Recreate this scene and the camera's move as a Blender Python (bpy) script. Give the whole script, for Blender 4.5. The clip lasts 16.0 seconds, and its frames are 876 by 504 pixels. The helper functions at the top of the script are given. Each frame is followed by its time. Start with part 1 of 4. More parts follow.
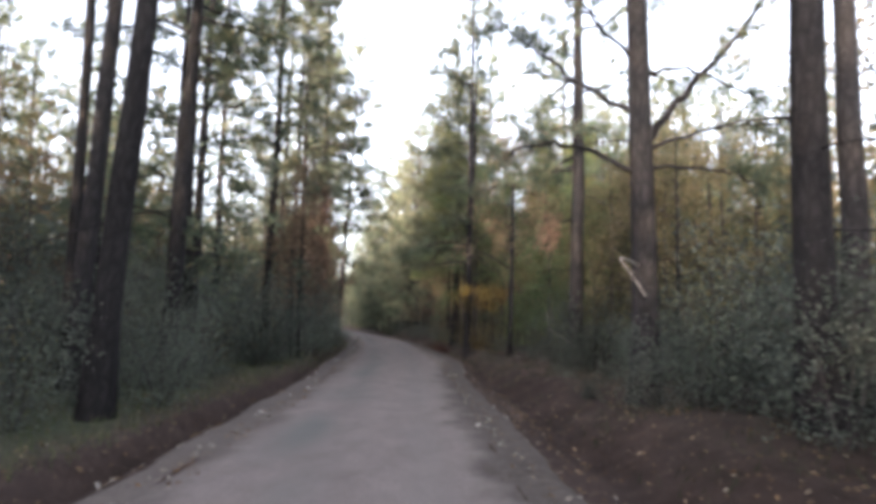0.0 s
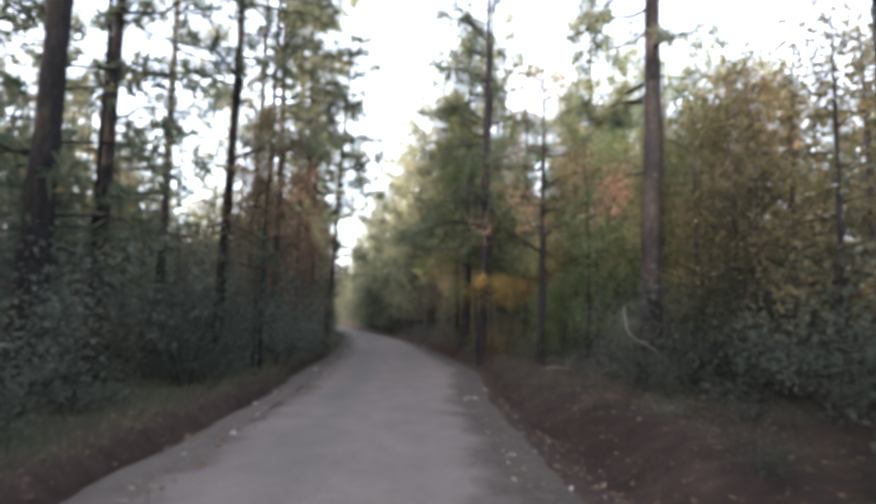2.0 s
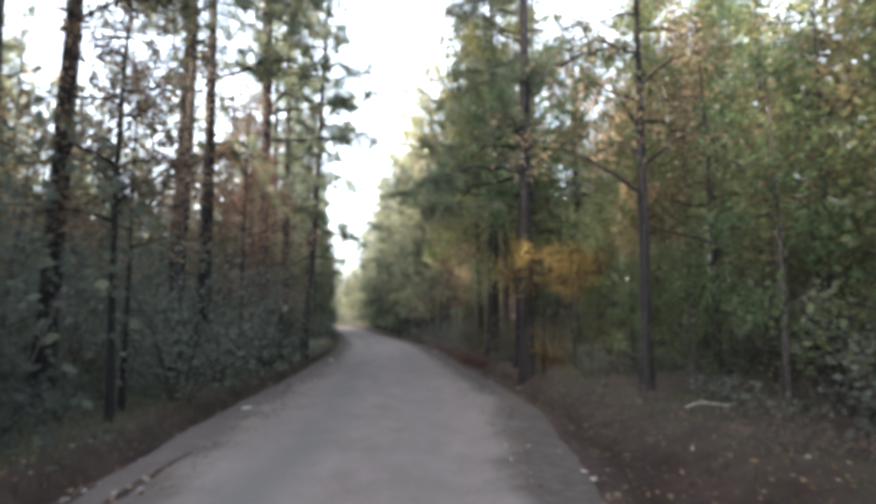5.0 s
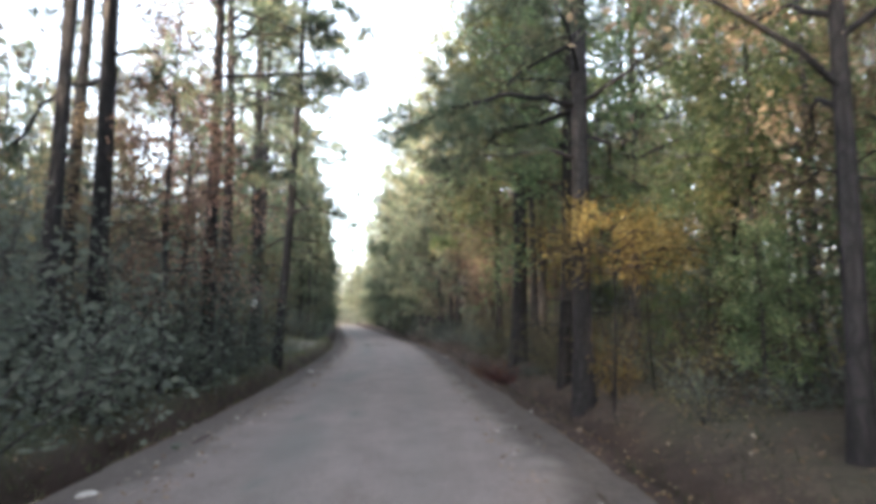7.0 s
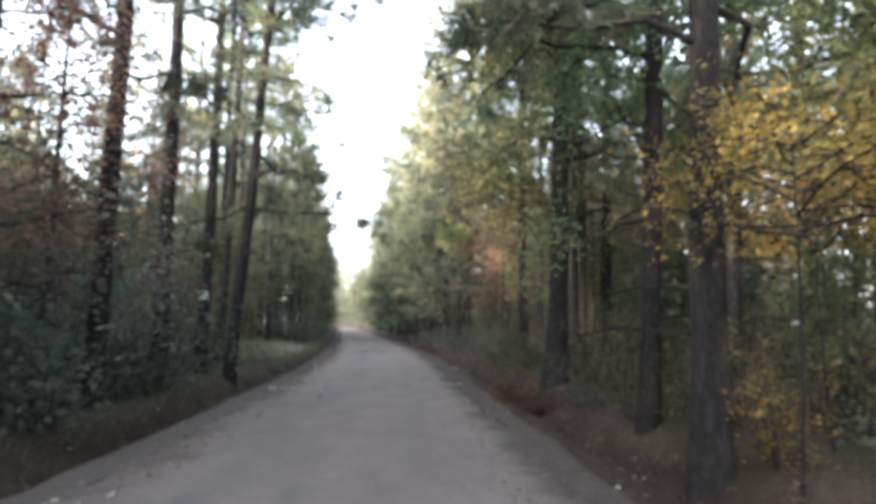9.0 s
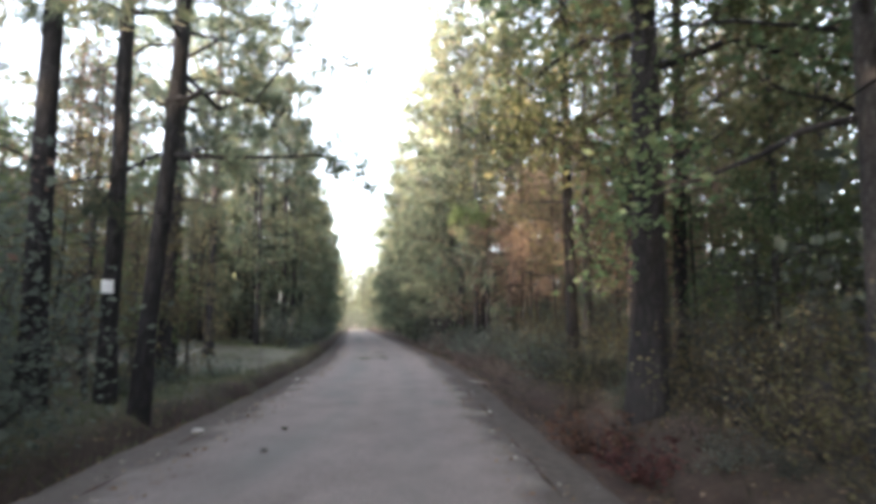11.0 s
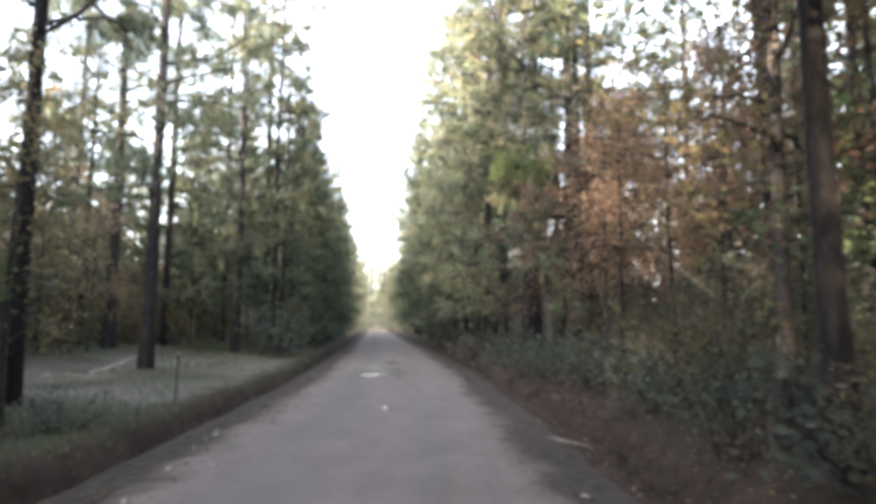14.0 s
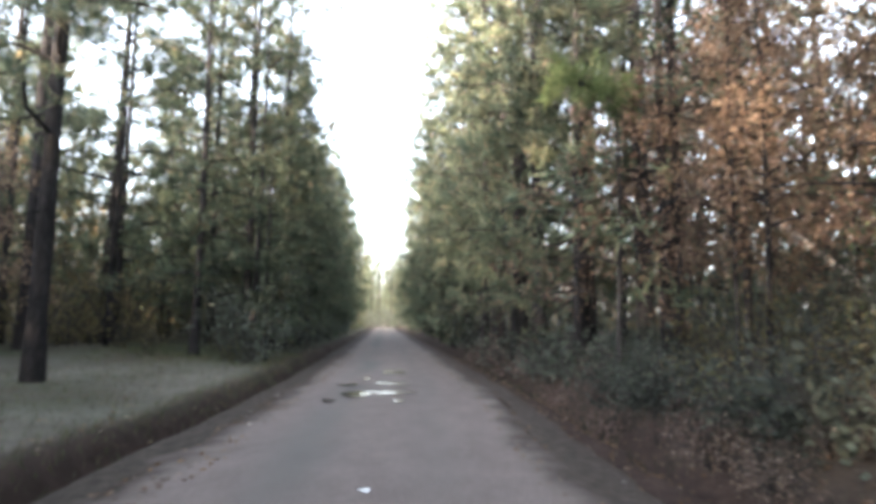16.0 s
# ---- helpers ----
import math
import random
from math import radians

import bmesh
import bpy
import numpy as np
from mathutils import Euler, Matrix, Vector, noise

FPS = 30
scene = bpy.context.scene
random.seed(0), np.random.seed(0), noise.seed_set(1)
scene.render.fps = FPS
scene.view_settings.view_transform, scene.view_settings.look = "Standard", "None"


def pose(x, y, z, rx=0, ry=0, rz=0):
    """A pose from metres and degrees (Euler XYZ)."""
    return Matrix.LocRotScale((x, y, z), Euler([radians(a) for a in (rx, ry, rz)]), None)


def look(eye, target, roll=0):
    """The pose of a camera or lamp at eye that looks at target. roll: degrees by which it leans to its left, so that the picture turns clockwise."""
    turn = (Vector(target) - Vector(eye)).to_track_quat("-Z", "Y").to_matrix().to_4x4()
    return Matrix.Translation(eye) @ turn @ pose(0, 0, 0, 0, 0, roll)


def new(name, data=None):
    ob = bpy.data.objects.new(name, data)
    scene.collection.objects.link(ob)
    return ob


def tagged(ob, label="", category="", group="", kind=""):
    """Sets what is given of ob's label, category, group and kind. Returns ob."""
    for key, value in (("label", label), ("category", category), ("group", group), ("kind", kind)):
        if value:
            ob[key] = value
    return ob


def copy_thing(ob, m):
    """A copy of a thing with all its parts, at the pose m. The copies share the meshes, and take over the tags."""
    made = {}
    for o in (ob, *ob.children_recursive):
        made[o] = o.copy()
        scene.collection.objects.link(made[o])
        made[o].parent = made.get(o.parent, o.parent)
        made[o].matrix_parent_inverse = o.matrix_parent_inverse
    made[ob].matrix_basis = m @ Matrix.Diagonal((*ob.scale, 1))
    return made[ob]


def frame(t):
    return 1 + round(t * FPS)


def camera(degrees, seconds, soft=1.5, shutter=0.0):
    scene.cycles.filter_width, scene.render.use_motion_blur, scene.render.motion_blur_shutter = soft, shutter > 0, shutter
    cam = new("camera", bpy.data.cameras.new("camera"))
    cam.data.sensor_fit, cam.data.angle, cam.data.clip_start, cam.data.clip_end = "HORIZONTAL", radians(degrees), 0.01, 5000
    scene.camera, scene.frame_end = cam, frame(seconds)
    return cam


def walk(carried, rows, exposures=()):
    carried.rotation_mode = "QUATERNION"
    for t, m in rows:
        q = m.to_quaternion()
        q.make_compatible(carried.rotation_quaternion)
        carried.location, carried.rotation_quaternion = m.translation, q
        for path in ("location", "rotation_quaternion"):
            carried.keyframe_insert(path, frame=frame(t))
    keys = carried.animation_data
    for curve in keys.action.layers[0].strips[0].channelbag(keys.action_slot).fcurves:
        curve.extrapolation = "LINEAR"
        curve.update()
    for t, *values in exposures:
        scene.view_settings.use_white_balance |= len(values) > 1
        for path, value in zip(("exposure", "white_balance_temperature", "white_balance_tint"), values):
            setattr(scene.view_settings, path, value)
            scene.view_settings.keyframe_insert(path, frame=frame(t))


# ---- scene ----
# ---------------------------------------------------------------- camera
cam = camera(68.0, 16.0, soft=4.7, shutter=0.5)
PATH = [
    (0, (0.000, -0.000, 1.496), (0.062, 1.987, 1.717), 0.95),
    (0.5, (-0.000, 1.463, 1.507), (0.062, 3.450, 1.725), 0.67),
    (1, (-0.002, 3.055, 1.520), (0.052, 5.042, 1.736), 1.49),
    (1.5, (0.008, 4.605, 1.497), (0.063, 6.592, 1.718), 1.10),
    (2, (0.030, 6.171, 1.511), (0.080, 8.159, 1.727), 1.10),
    (2.5, (0.056, 7.812, 1.495), (0.099, 9.800, 1.709), 0.30),
    (3, (0.075, 9.297, 1.478), (0.117, 11.285, 1.693), 0.26),
    (3.5, (0.079, 10.837, 1.474), (0.120, 12.826, 1.685), -0.13),
    (4, (0.081, 12.342, 1.472), (0.113, 14.330, 1.684), -0.09),
    (6.5, (-0.007, 19.418, 1.549), (-0.005, 21.408, 1.756), -0.32),
    (7, (-0.016, 20.823, 1.563), (-0.020, 22.812, 1.767), -0.02),
    (7.5, (-0.025, 22.188, 1.550), (-0.034, 24.177, 1.753), 0.40),
    (8, (-0.058, 23.446, 1.508), (-0.070, 25.435, 1.719), 0.66),
    (8.5, (-0.088, 24.706, 1.475), (-0.102, 26.694, 1.697), 0.93),
    (9, (-0.124, 25.955, 1.479), (-0.146, 27.943, 1.699), 1.19),
    (11.5, (-0.379, 32.535, 1.476), (-0.437, 34.522, 1.695), -0.01),
    (12, (-0.458, 33.860, 1.484), (-0.535, 35.846, 1.708), 0.39),
    (12.5, (-0.552, 35.271, 1.503), (-0.649, 37.256, 1.728), 0.79),
    (13, (-0.658, 36.715, 1.521), (-0.764, 38.700, 1.740), 0.50),
    (13.5, (-0.776, 38.112, 1.523), (-0.889, 40.096, 1.745), 0.48),
    (14, (-0.907, 39.594, 1.508), (-1.029, 41.578, 1.728), 0.51),
    (14.5, (-1.065, 41.160, 1.485), (-1.200, 43.143, 1.703), 0.89),
    (15, (-1.216, 42.585, 1.470), (-1.351, 44.569, 1.682), 0.52),
    (15.5, (-1.368, 44.049, 1.487), (-1.510, 46.033, 1.696), 1.02),
    (16, (-1.532, 45.651, 1.455), (-1.680, 47.634, 1.670), 0.91),
]
STOPS = [(0, 2.76, 6150, 18), (4, 3.12, 5960, 13), (9, 3.48, 5960, 11), (13, 3.5, 6100, 14), (16, 3.42, 5950, 12)]
walk(cam, [(t, look(eye, target, roll)) for t, eye, target, roll in PATH], exposures=STOPS)

# ---------------------------------------------------------------- sky and sun
world = bpy.data.worlds.new("sky")
scene.world = world
world.use_nodes = True
wn, wl = world.node_tree.nodes, world.node_tree.links
wn.clear()
SUN_EL, SUN_AZ = radians(10.5), radians(208)
sky = wn.new("ShaderNodeTexSky")
sky.sky_type, sky.sun_disc = "NISHITA", False
sky.sun_elevation, sky.sun_rotation = SUN_EL, SUN_AZ
sky.air_density, sky.dust_density, sky.ozone_density = 1.0, 3.0, 1.0
hsv = wn.new("ShaderNodeHueSaturation")
hsv.inputs["Saturation"].default_value = 0.36
bg = wn.new("ShaderNodeBackground")
bg.inputs["Strength"].default_value = 0.15
wout = wn.new("ShaderNodeOutputWorld")
wl.new(sky.outputs[0], hsv.inputs["Color"])
wl.new(hsv.outputs[0], bg.inputs["Color"])
wl.new(bg.outputs[0], wout.inputs["Surface"])
sun_data = bpy.data.lights.new("sun", "SUN")
sun_data.energy, sun_data.angle, sun_data.color = 4.8, radians(1.0), (1.0, 0.76, 0.5)
sun = new("sun", sun_data)
to_sun = Vector((math.sin(SUN_AZ) * math.cos(SUN_EL), math.cos(SUN_AZ) * math.cos(SUN_EL), math.sin(SUN_EL)))
sun.rotation_mode = "QUATERNION"
sun.rotation_quaternion = to_sun.to_track_quat("Z", "Y")
sun.location = (-30, -30, 40)

# ---------------------------------------------------------------- materials
def nodes(name):
    m = bpy.data.materials.new(name)
    m.use_nodes = True
    nt = m.node_tree
    nt.nodes.clear()
    return m, nt


def node(nt, kind, **sets):
    n = nt.nodes.new(kind)
    for k, v in sets.items():
        n.inputs[k].default_value = v
    return n


def noise_tex(nt, coord, scale, detail=4.0, rough=0.6, stretch=None):
    n = node(nt, "ShaderNodeTexNoise", Scale=scale, Detail=detail, Roughness=rough)
    src = coord
    if stretch:
        mp = nt.nodes.new("ShaderNodeMapping")
        mp.inputs["Scale"].default_value = stretch
        nt.links.new(coord, mp.inputs["Vector"])
        src = mp.outputs[0]
    nt.links.new(src, n.inputs["Vector"])
    return n.outputs["Fac"]


def ramp(nt, fac, stops):
    r = nt.nodes.new("ShaderNodeValToRGB")
    els = r.color_ramp.elements
    while len(els) < len(stops):
        els.new(0.5)
    for e, (p, c) in zip(els, stops):
        e.position, e.color = p, (*c, 1) if len(c) == 3 else c
    nt.links.new(fac, r.inputs[0])
    return r.outputs[0]


def mix(nt, fac, a, b):
    n = nt.nodes.new("ShaderNodeMix")
    n.data_type = "RGBA"
    for sock, v in ((n.inputs[0], fac), (n.inputs[6], a), (n.inputs[7], b)):
        if isinstance(v, bpy.types.NodeSocket):
            nt.links.new(v, sock)
        else:
            sock.default_value = v if not isinstance(v, tuple) else (*v, 1)
    return n.outputs[2]


def surface(nt, color, rough=0.9, height=None, bump=0.4, dist=0.02, spec=0.25):
    p = node(nt, "ShaderNodeBsdfPrincipled", Roughness=rough)
    p.inputs["Specular IOR Level"].default_value = spec
    if isinstance(color, bpy.types.NodeSocket):
        nt.links.new(color, p.inputs["Base Color"])
    else:
        p.inputs["Base Color"].default_value = (*color, 1)
    if height is not None:
        b = node(nt, "ShaderNodeBump", Strength=bump, Distance=dist)
        nt.links.new(height, b.inputs["Height"])
        nt.links.new(b.outputs[0], p.inputs["Normal"])
    o = nt.nodes.new("ShaderNodeOutputMaterial")
    nt.links.new(p.outputs[0], o.inputs["Surface"])
    return p


def world_coord(nt):
    return nt.nodes.new("ShaderNodeNewGeometry").outputs["Position"]


def object_coord(nt):
    return nt.nodes.new("ShaderNodeTexCoord").outputs["Object"]


def sand_material():
    m, nt = nodes("packed_sand")
    c = world_coord(nt)
    big = noise_tex(nt, c, 0.35, 3, 0.55, (1.0, 0.35, 1.0))
    mid = noise_tex(nt, c, 2.2, 5, 0.65, (1.0, 0.5, 1.0))
    fine = noise_tex(nt, c, 38, 3, 0.7)
    a = ramp(nt, big, [(0.3, (0.15, 0.127, 0.117)), (0.7, (0.21, 0.177, 0.164))])
    b = ramp(nt, mid, [(0.32, (0.118, 0.097, 0.088)), (0.66, (0.245, 0.213, 0.197))])
    col = mix(nt, 0.5, a, b)
    grit = ramp(nt, fine, [(0.45, (0.15, 0.125, 0.114)), (0.62, (0.35, 0.305, 0.283))])
    col = mix(nt, 0.25, col, grit)
    wet = nt.nodes.new("ShaderNodeAttribute")
    wet.attribute_name = "damp"
    col = mix(nt, wet.outputs["Fac"], col, (0.14, 0.136, 0.126))
    wear = nt.nodes.new("ShaderNodeAttribute")
    wear.attribute_name = "edge"
    litter = ramp(nt, noise_tex(nt, c, 7, 6, 0.75), [(0.38, (0.028, 0.023, 0.019)), (0.52, (0.055, 0.046, 0.038)), (0.7, (0.105, 0.087, 0.074))])
    col = mix(nt, wear.outputs["Fac"], col, litter)
    surface(nt, col, 0.92, fine, 0.5, 0.01, 0.2)
    return m


def ground_material():
    m, nt = nodes("forest_floor")
    c = world_coord(nt)
    big = noise_tex(nt, c, 0.28, 4, 0.6)
    mid = noise_tex(nt, c, 3.2, 6, 0.7)
    fine = noise_tex(nt, c, 24, 4, 0.75)
    brown = ramp(nt, mid, [(0.3, (0.028, 0.019, 0.017)), (0.52, (0.062, 0.043, 0.037)), (0.74, (0.115, 0.082, 0.069))])
    flecks = ramp(nt, fine, [(0.5, (0.034, 0.024, 0.02)), (0.64, (0.12, 0.088, 0.071))])
    brown = mix(nt, 0.35, brown, flecks)
    green = ramp(nt, fine, [(0.35, (0.038, 0.047, 0.03)), (0.7, (0.105, 0.112, 0.072))])
    at = nt.nodes.new("ShaderNodeAttribute")
    at.attribute_name = "green"
    gfac = nt.nodes.new("ShaderNodeMath")
    gfac.operation = "MULTIPLY"
    nt.links.new(at.outputs["Fac"], gfac.inputs[0])
    nt.links.new(ramp(nt, big, [(0.35, (0.25,) * 3), (0.6, (1,) * 3)]), gfac.inputs[1])
    col = mix(nt, gfac.outputs[0], brown, green)
    sd = nt.nodes.new("ShaderNodeAttribute")
    sd.attribute_name = "sandy"
    pale = ramp(nt, mid, [(0.35, (0.12, 0.113, 0.094)), (0.65, (0.195, 0.184, 0.158))])
    col = mix(nt, sd.outputs["Fac"], col, pale)
    # dark leafy soil, with the shade of ditch and bank mixed into its colour
    so = nt.nodes.new("ShaderNodeAttribute")
    so.attribute_name = "soil_shade"
    shaded_soil = ramp(nt, mid, [(0.35, (0.022, 0.015, 0.012)), (0.7, (0.048, 0.032, 0.026))])
    col = mix(nt, so.outputs["Fac"], col, shaded_soil)
    surface(nt, col, 0.95, fine, 0.7, 0.03, 0.15)
    return m


def bark_material(name, dark, mid, light, scale=1.0):
    m, nt = nodes(name)
    c = object_coord(nt)
    plates = node(nt, "ShaderNodeTexVoronoi", Scale=9.0 * scale)
    plates.feature = "DISTANCE_TO_EDGE"
    mp = nt.nodes.new("ShaderNodeMapping")
    mp.inputs["Scale"].default_value = (1.0, 1.0, 0.28)
    warp = noise_tex(nt, c, 3, 3, 0.6)
    add = nt.nodes.new("ShaderNodeVectorMath")
    add.operation = "ADD"
    nt.links.new(c, mp.inputs["Vector"])
    nt.links.new(mp.outputs[0], add.inputs[0])
    nt.links.new(ramp(nt, warp, [(0.0, (0, 0, 0)), (1.0, (0.3, 0.3, 0.1))]), add.inputs[1])
    nt.links.new(add.outputs[0], plates.inputs["Vector"])
    cracks = ramp(nt, plates.outputs["Distance"], [(0.0, dark), (0.1, mid), (0.45, light)])
    tone = ramp(nt, noise_tex(nt, c, 1.1, 4, 0.6, (1, 1, 0.4)), [(0.3, dark), (0.7, light)])
    info = nt.nodes.new("ShaderNodeObjectInfo")
    col = mix(nt, 0.4, cracks, tone)
    hs = nt.nodes.new("ShaderNodeHueSaturation")
    vary = nt.nodes.new("ShaderNodeMapRange")
    vary.inputs["To Min"].default_value, vary.inputs["To Max"].default_value = 0.75, 1.25
    nt.links.new(info.outputs["Random"], vary.inputs["Value"])
    nt.links.new(vary.outputs[0], hs.inputs["Value"])
    nt.links.new(col, hs.inputs["Color"])
    surface(nt, hs.outputs[0], 0.95, plates.outputs["Distance"], 0.8, 0.03, 0.15)
    return m


def leaf_material(name, stops, passed=0.45, vary=0.35):
    """Leaves that let light through; each leaf and each plant has its own tone."""
    m, nt = nodes(name)
    geo = nt.nodes.new("ShaderNodeNewGeometry")
    info = nt.nodes.new("ShaderNodeObjectInfo")
    col = ramp(nt, geo.outputs["Random Per Island"], stops)
    hs = nt.nodes.new("ShaderNodeHueSaturation")
    v = nt.nodes.new("ShaderNodeMapRange")
    v.inputs["To Min"].default_value, v.inputs["To Max"].default_value = 1 - vary, 1 + vary
    nt.links.new(info.outputs["Random"], v.inputs["Value"])
    nt.links.new(v.outputs[0], hs.inputs["Value"])
    h = nt.nodes.new("ShaderNodeMapRange")
    h.inputs["To Min"].default_value, h.inputs["To Max"].default_value = 0.475, 0.525
    wn2 = nt.nodes.new("ShaderNodeTexWhiteNoise")
    wn2.noise_dimensions = "1D"
    nt.links.new(info.outputs["Random"], wn2.inputs["W"])
    nt.links.new(wn2.outputs["Value"], h.inputs["Value"])
    nt.links.new(h.outputs[0], hs.inputs["Hue"])
    nt.links.new(col, hs.inputs["Color"])
    d = node(nt, "ShaderNodeBsdfDiffuse")
    t = node(nt, "ShaderNodeBsdfTranslucent")
    nt.links.new(hs.outputs[0], d.inputs["Color"])
    nt.links.new(hs.outputs[0], t.inputs["Color"])
    mx = node(nt, "ShaderNodeMixShader", Fac=passed)
    o = nt.nodes.new("ShaderNodeOutputMaterial")
    nt.links.new(d.outputs[0], mx.inputs[1])
    nt.links.new(t.outputs[0], mx.inputs[2])
    nt.links.new(mx.outputs[0], o.inputs["Surface"])
    return m


def plain(name, a, b, scale, rough=0.8, bump=0.3, spec=0.3):
    m, nt = nodes(name)
    f = noise_tex(nt, object_coord(nt), scale, 4, 0.65)
    surface(nt, ramp(nt, f, [(0.3, a), (0.7, b)]), rough, f, bump, 0.01, spec)
    return m


SAND = sand_material()
FLOOR = ground_material()
PINE_BARK = bark_material("pine_bark", (0.012, 0.0115, 0.0125), (0.024, 0.0225, 0.0235), (0.046, 0.043, 0.044))
GREY_BARK = bark_material("grey_bark", (0.026, 0.024, 0.024), (0.055, 0.051, 0.05), (0.1, 0.093, 0.09), 1.6)
NEEDLES = leaf_material("pine_needles", [(0.0, (0.082, 0.108, 0.078)), (0.5, (0.122, 0.15, 0.104)), (0.8, (0.18, 0.195, 0.125)), (1.0, (0.245, 0.21, 0.145))])
EVERGREEN = leaf_material("evergreen_leaf", [(0.0, (0.096, 0.112, 0.096)), (0.6, (0.128, 0.148, 0.12)), (1.0, (0.16, 0.178, 0.142))], 0.5)
GREEN_LEAF = leaf_material("green_leaf", [(0.0, (0.094, 0.134, 0.072)), (0.6, (0.154, 0.204, 0.105)), (1.0, (0.242, 0.270, 0.143))], 0.55)
OLIVE_LEAF = leaf_material("olive_leaf", [(0.0, (0.120, 0.122, 0.070)), (0.6, (0.210, 0.190, 0.102)), (1.0, (0.276, 0.228, 0.132))], 0.55)
RUST_LEAF = leaf_material("rust_leaf", [(0.0, (0.137, 0.096, 0.073)), (0.6, (0.240, 0.169, 0.123)), (1.0, (0.355, 0.268, 0.194))], 0.55)
YELLOW_LEAF = leaf_material("yellow_leaf", [(0.0, (0.19, 0.12, 0.05)), (0.6, (0.33, 0.22, 0.085)), (1.0, (0.45, 0.33, 0.15))], 0.45)
SPRING_LEAF = leaf_material("olive_green_leaf", [(0.0, (0.103, 0.127, 0.063)), (0.6, (0.178, 0.196, 0.092)), (1.0, (0.270, 0.253, 0.127))], 0.55)
TAN_LEAF = leaf_material("tan_leaf", [(0.0, (0.146, 0.108, 0.073)), (0.6, (0.244, 0.181, 0.122)), (1.0, (0.332, 0.254, 0.176))])
LIME_NEEDLES = leaf_material("lime_needles", [(0.0, (0.1, 0.13, 0.06)), (0.6, (0.165, 0.19, 0.085)), (1.0, (0.23, 0.235, 0.115))])
RED_LEAF = leaf_material("red_leaf", [(0.0, (0.085, 0.045, 0.04)), (1.0, (0.16, 0.085, 0.072))])
DRY_LEAF = leaf_material("dry_leaf", [(0.0, (0.1, 0.055, 0.035)), (0.55, (0.22, 0.135, 0.09)), (0.9, (0.3, 0.21, 0.155)), (1.0, (0.42, 0.35, 0.29))], 0.15)
DULL_LEAF = leaf_material("dull_brown_leaf", [(0.0, (0.116, 0.088, 0.077)), (0.6, (0.193, 0.145, 0.124)), (1.0, (0.286, 0.226, 0.193))], 0.2)
PALE_LEAF = leaf_material("pale_dry_leaf", [(0.0, (0.22, 0.17, 0.13)), (0.6, (0.42, 0.37, 0.32)), (1.0, (0.68, 0.64, 0.58))], 0.1)
GRASS = leaf_material("grass_blade", [(0.0, (0.063, 0.090, 0.044)), (0.7, (0.115, 0.140, 0.071)), (1.0, (0.196, 0.184, 0.109))], 0.25)
# darker copy of GRASS for the right bank, tree shade put into its colour
SHADED_GRASS = leaf_material("shaded_grass_blade", [(0.0, (0.03, 0.04, 0.022)), (0.7, (0.055, 0.065, 0.036)), (1.0, (0.1, 0.095, 0.06))], 0.25)
DRY_GRASS = leaf_material("dry_grass_blade", [(0.0, (0.070, 0.066, 0.045)), (0.6, (0.126, 0.115, 0.084)), (1.0, (0.210, 0.189, 0.140))], 0.25)
DEAD_WOOD = plain("bleached_wood", (0.32, 0.28, 0.25), (0.62, 0.57, 0.52), 14, 0.85)
STONE = plain("pale_stone", (0.3, 0.28, 0.26), (0.6, 0.57, 0.53), 20, 0.9)
PAPER = plain("white_notice", (0.62, 0.63, 0.62), (0.8, 0.81, 0.8), 9, 0.6, 0.05)
STEEL = plain("nail_steel", (0.2, 0.2, 0.2), (0.35, 0.35, 0.36), 30, 0.45, 0.1, 0.5)


def water_material():
    m, nt = nodes("puddle_water")
    c = world_coord(nt)
    p = surface(nt, (0.1, 0.085, 0.075), 0.05, noise_tex(nt, c, 7, 2, 0.5), 0.3, 0.015, 0.5)
    p.inputs["IOR"].default_value = 1.33
    return m


WATER = water_material()


# ---------------------------------------------------------------- mesh helpers
def mesh_of(name, verts, faces, material, smooth=False):
    """One mesh from arrays of vertices and of faces with the same number of corners."""
    verts, faces = np.asarray(verts, np.float32), np.asarray(faces, np.int32)
    me = bpy.data.meshes.new(name)
    n, k = faces.shape
    me.vertices.add(len(verts))
    me.vertices.foreach_set("co", verts.ravel())
    me.loops.add(n * k)
    me.loops.foreach_set("vertex_index", faces.ravel())
    me.polygons.add(n)
    me.polygons.foreach_set("loop_start", np.arange(0, n * k, k, dtype=np.int32))
    me.update(calc_edges=True)
    me.validate()
    if smooth:
        me.polygons.foreach_set("use_smooth", np.ones(n, bool))
    me.materials.append(material)
    return me


def part(name, arrays, material, parent, label="", smooth=False):
    ob = new(name, mesh_of(name, *arrays, material, smooth))
    ob.parent = parent
    if label:
        ob["label"] = label
    return ob


def joined(pieces):
    verts, faces, at = [], [], 0
    for v, f in pieces:
        verts.append(v)
        faces.append(np.asarray(f) + at)
        at += len(v)
    return np.concatenate(verts), np.concatenate(faces)


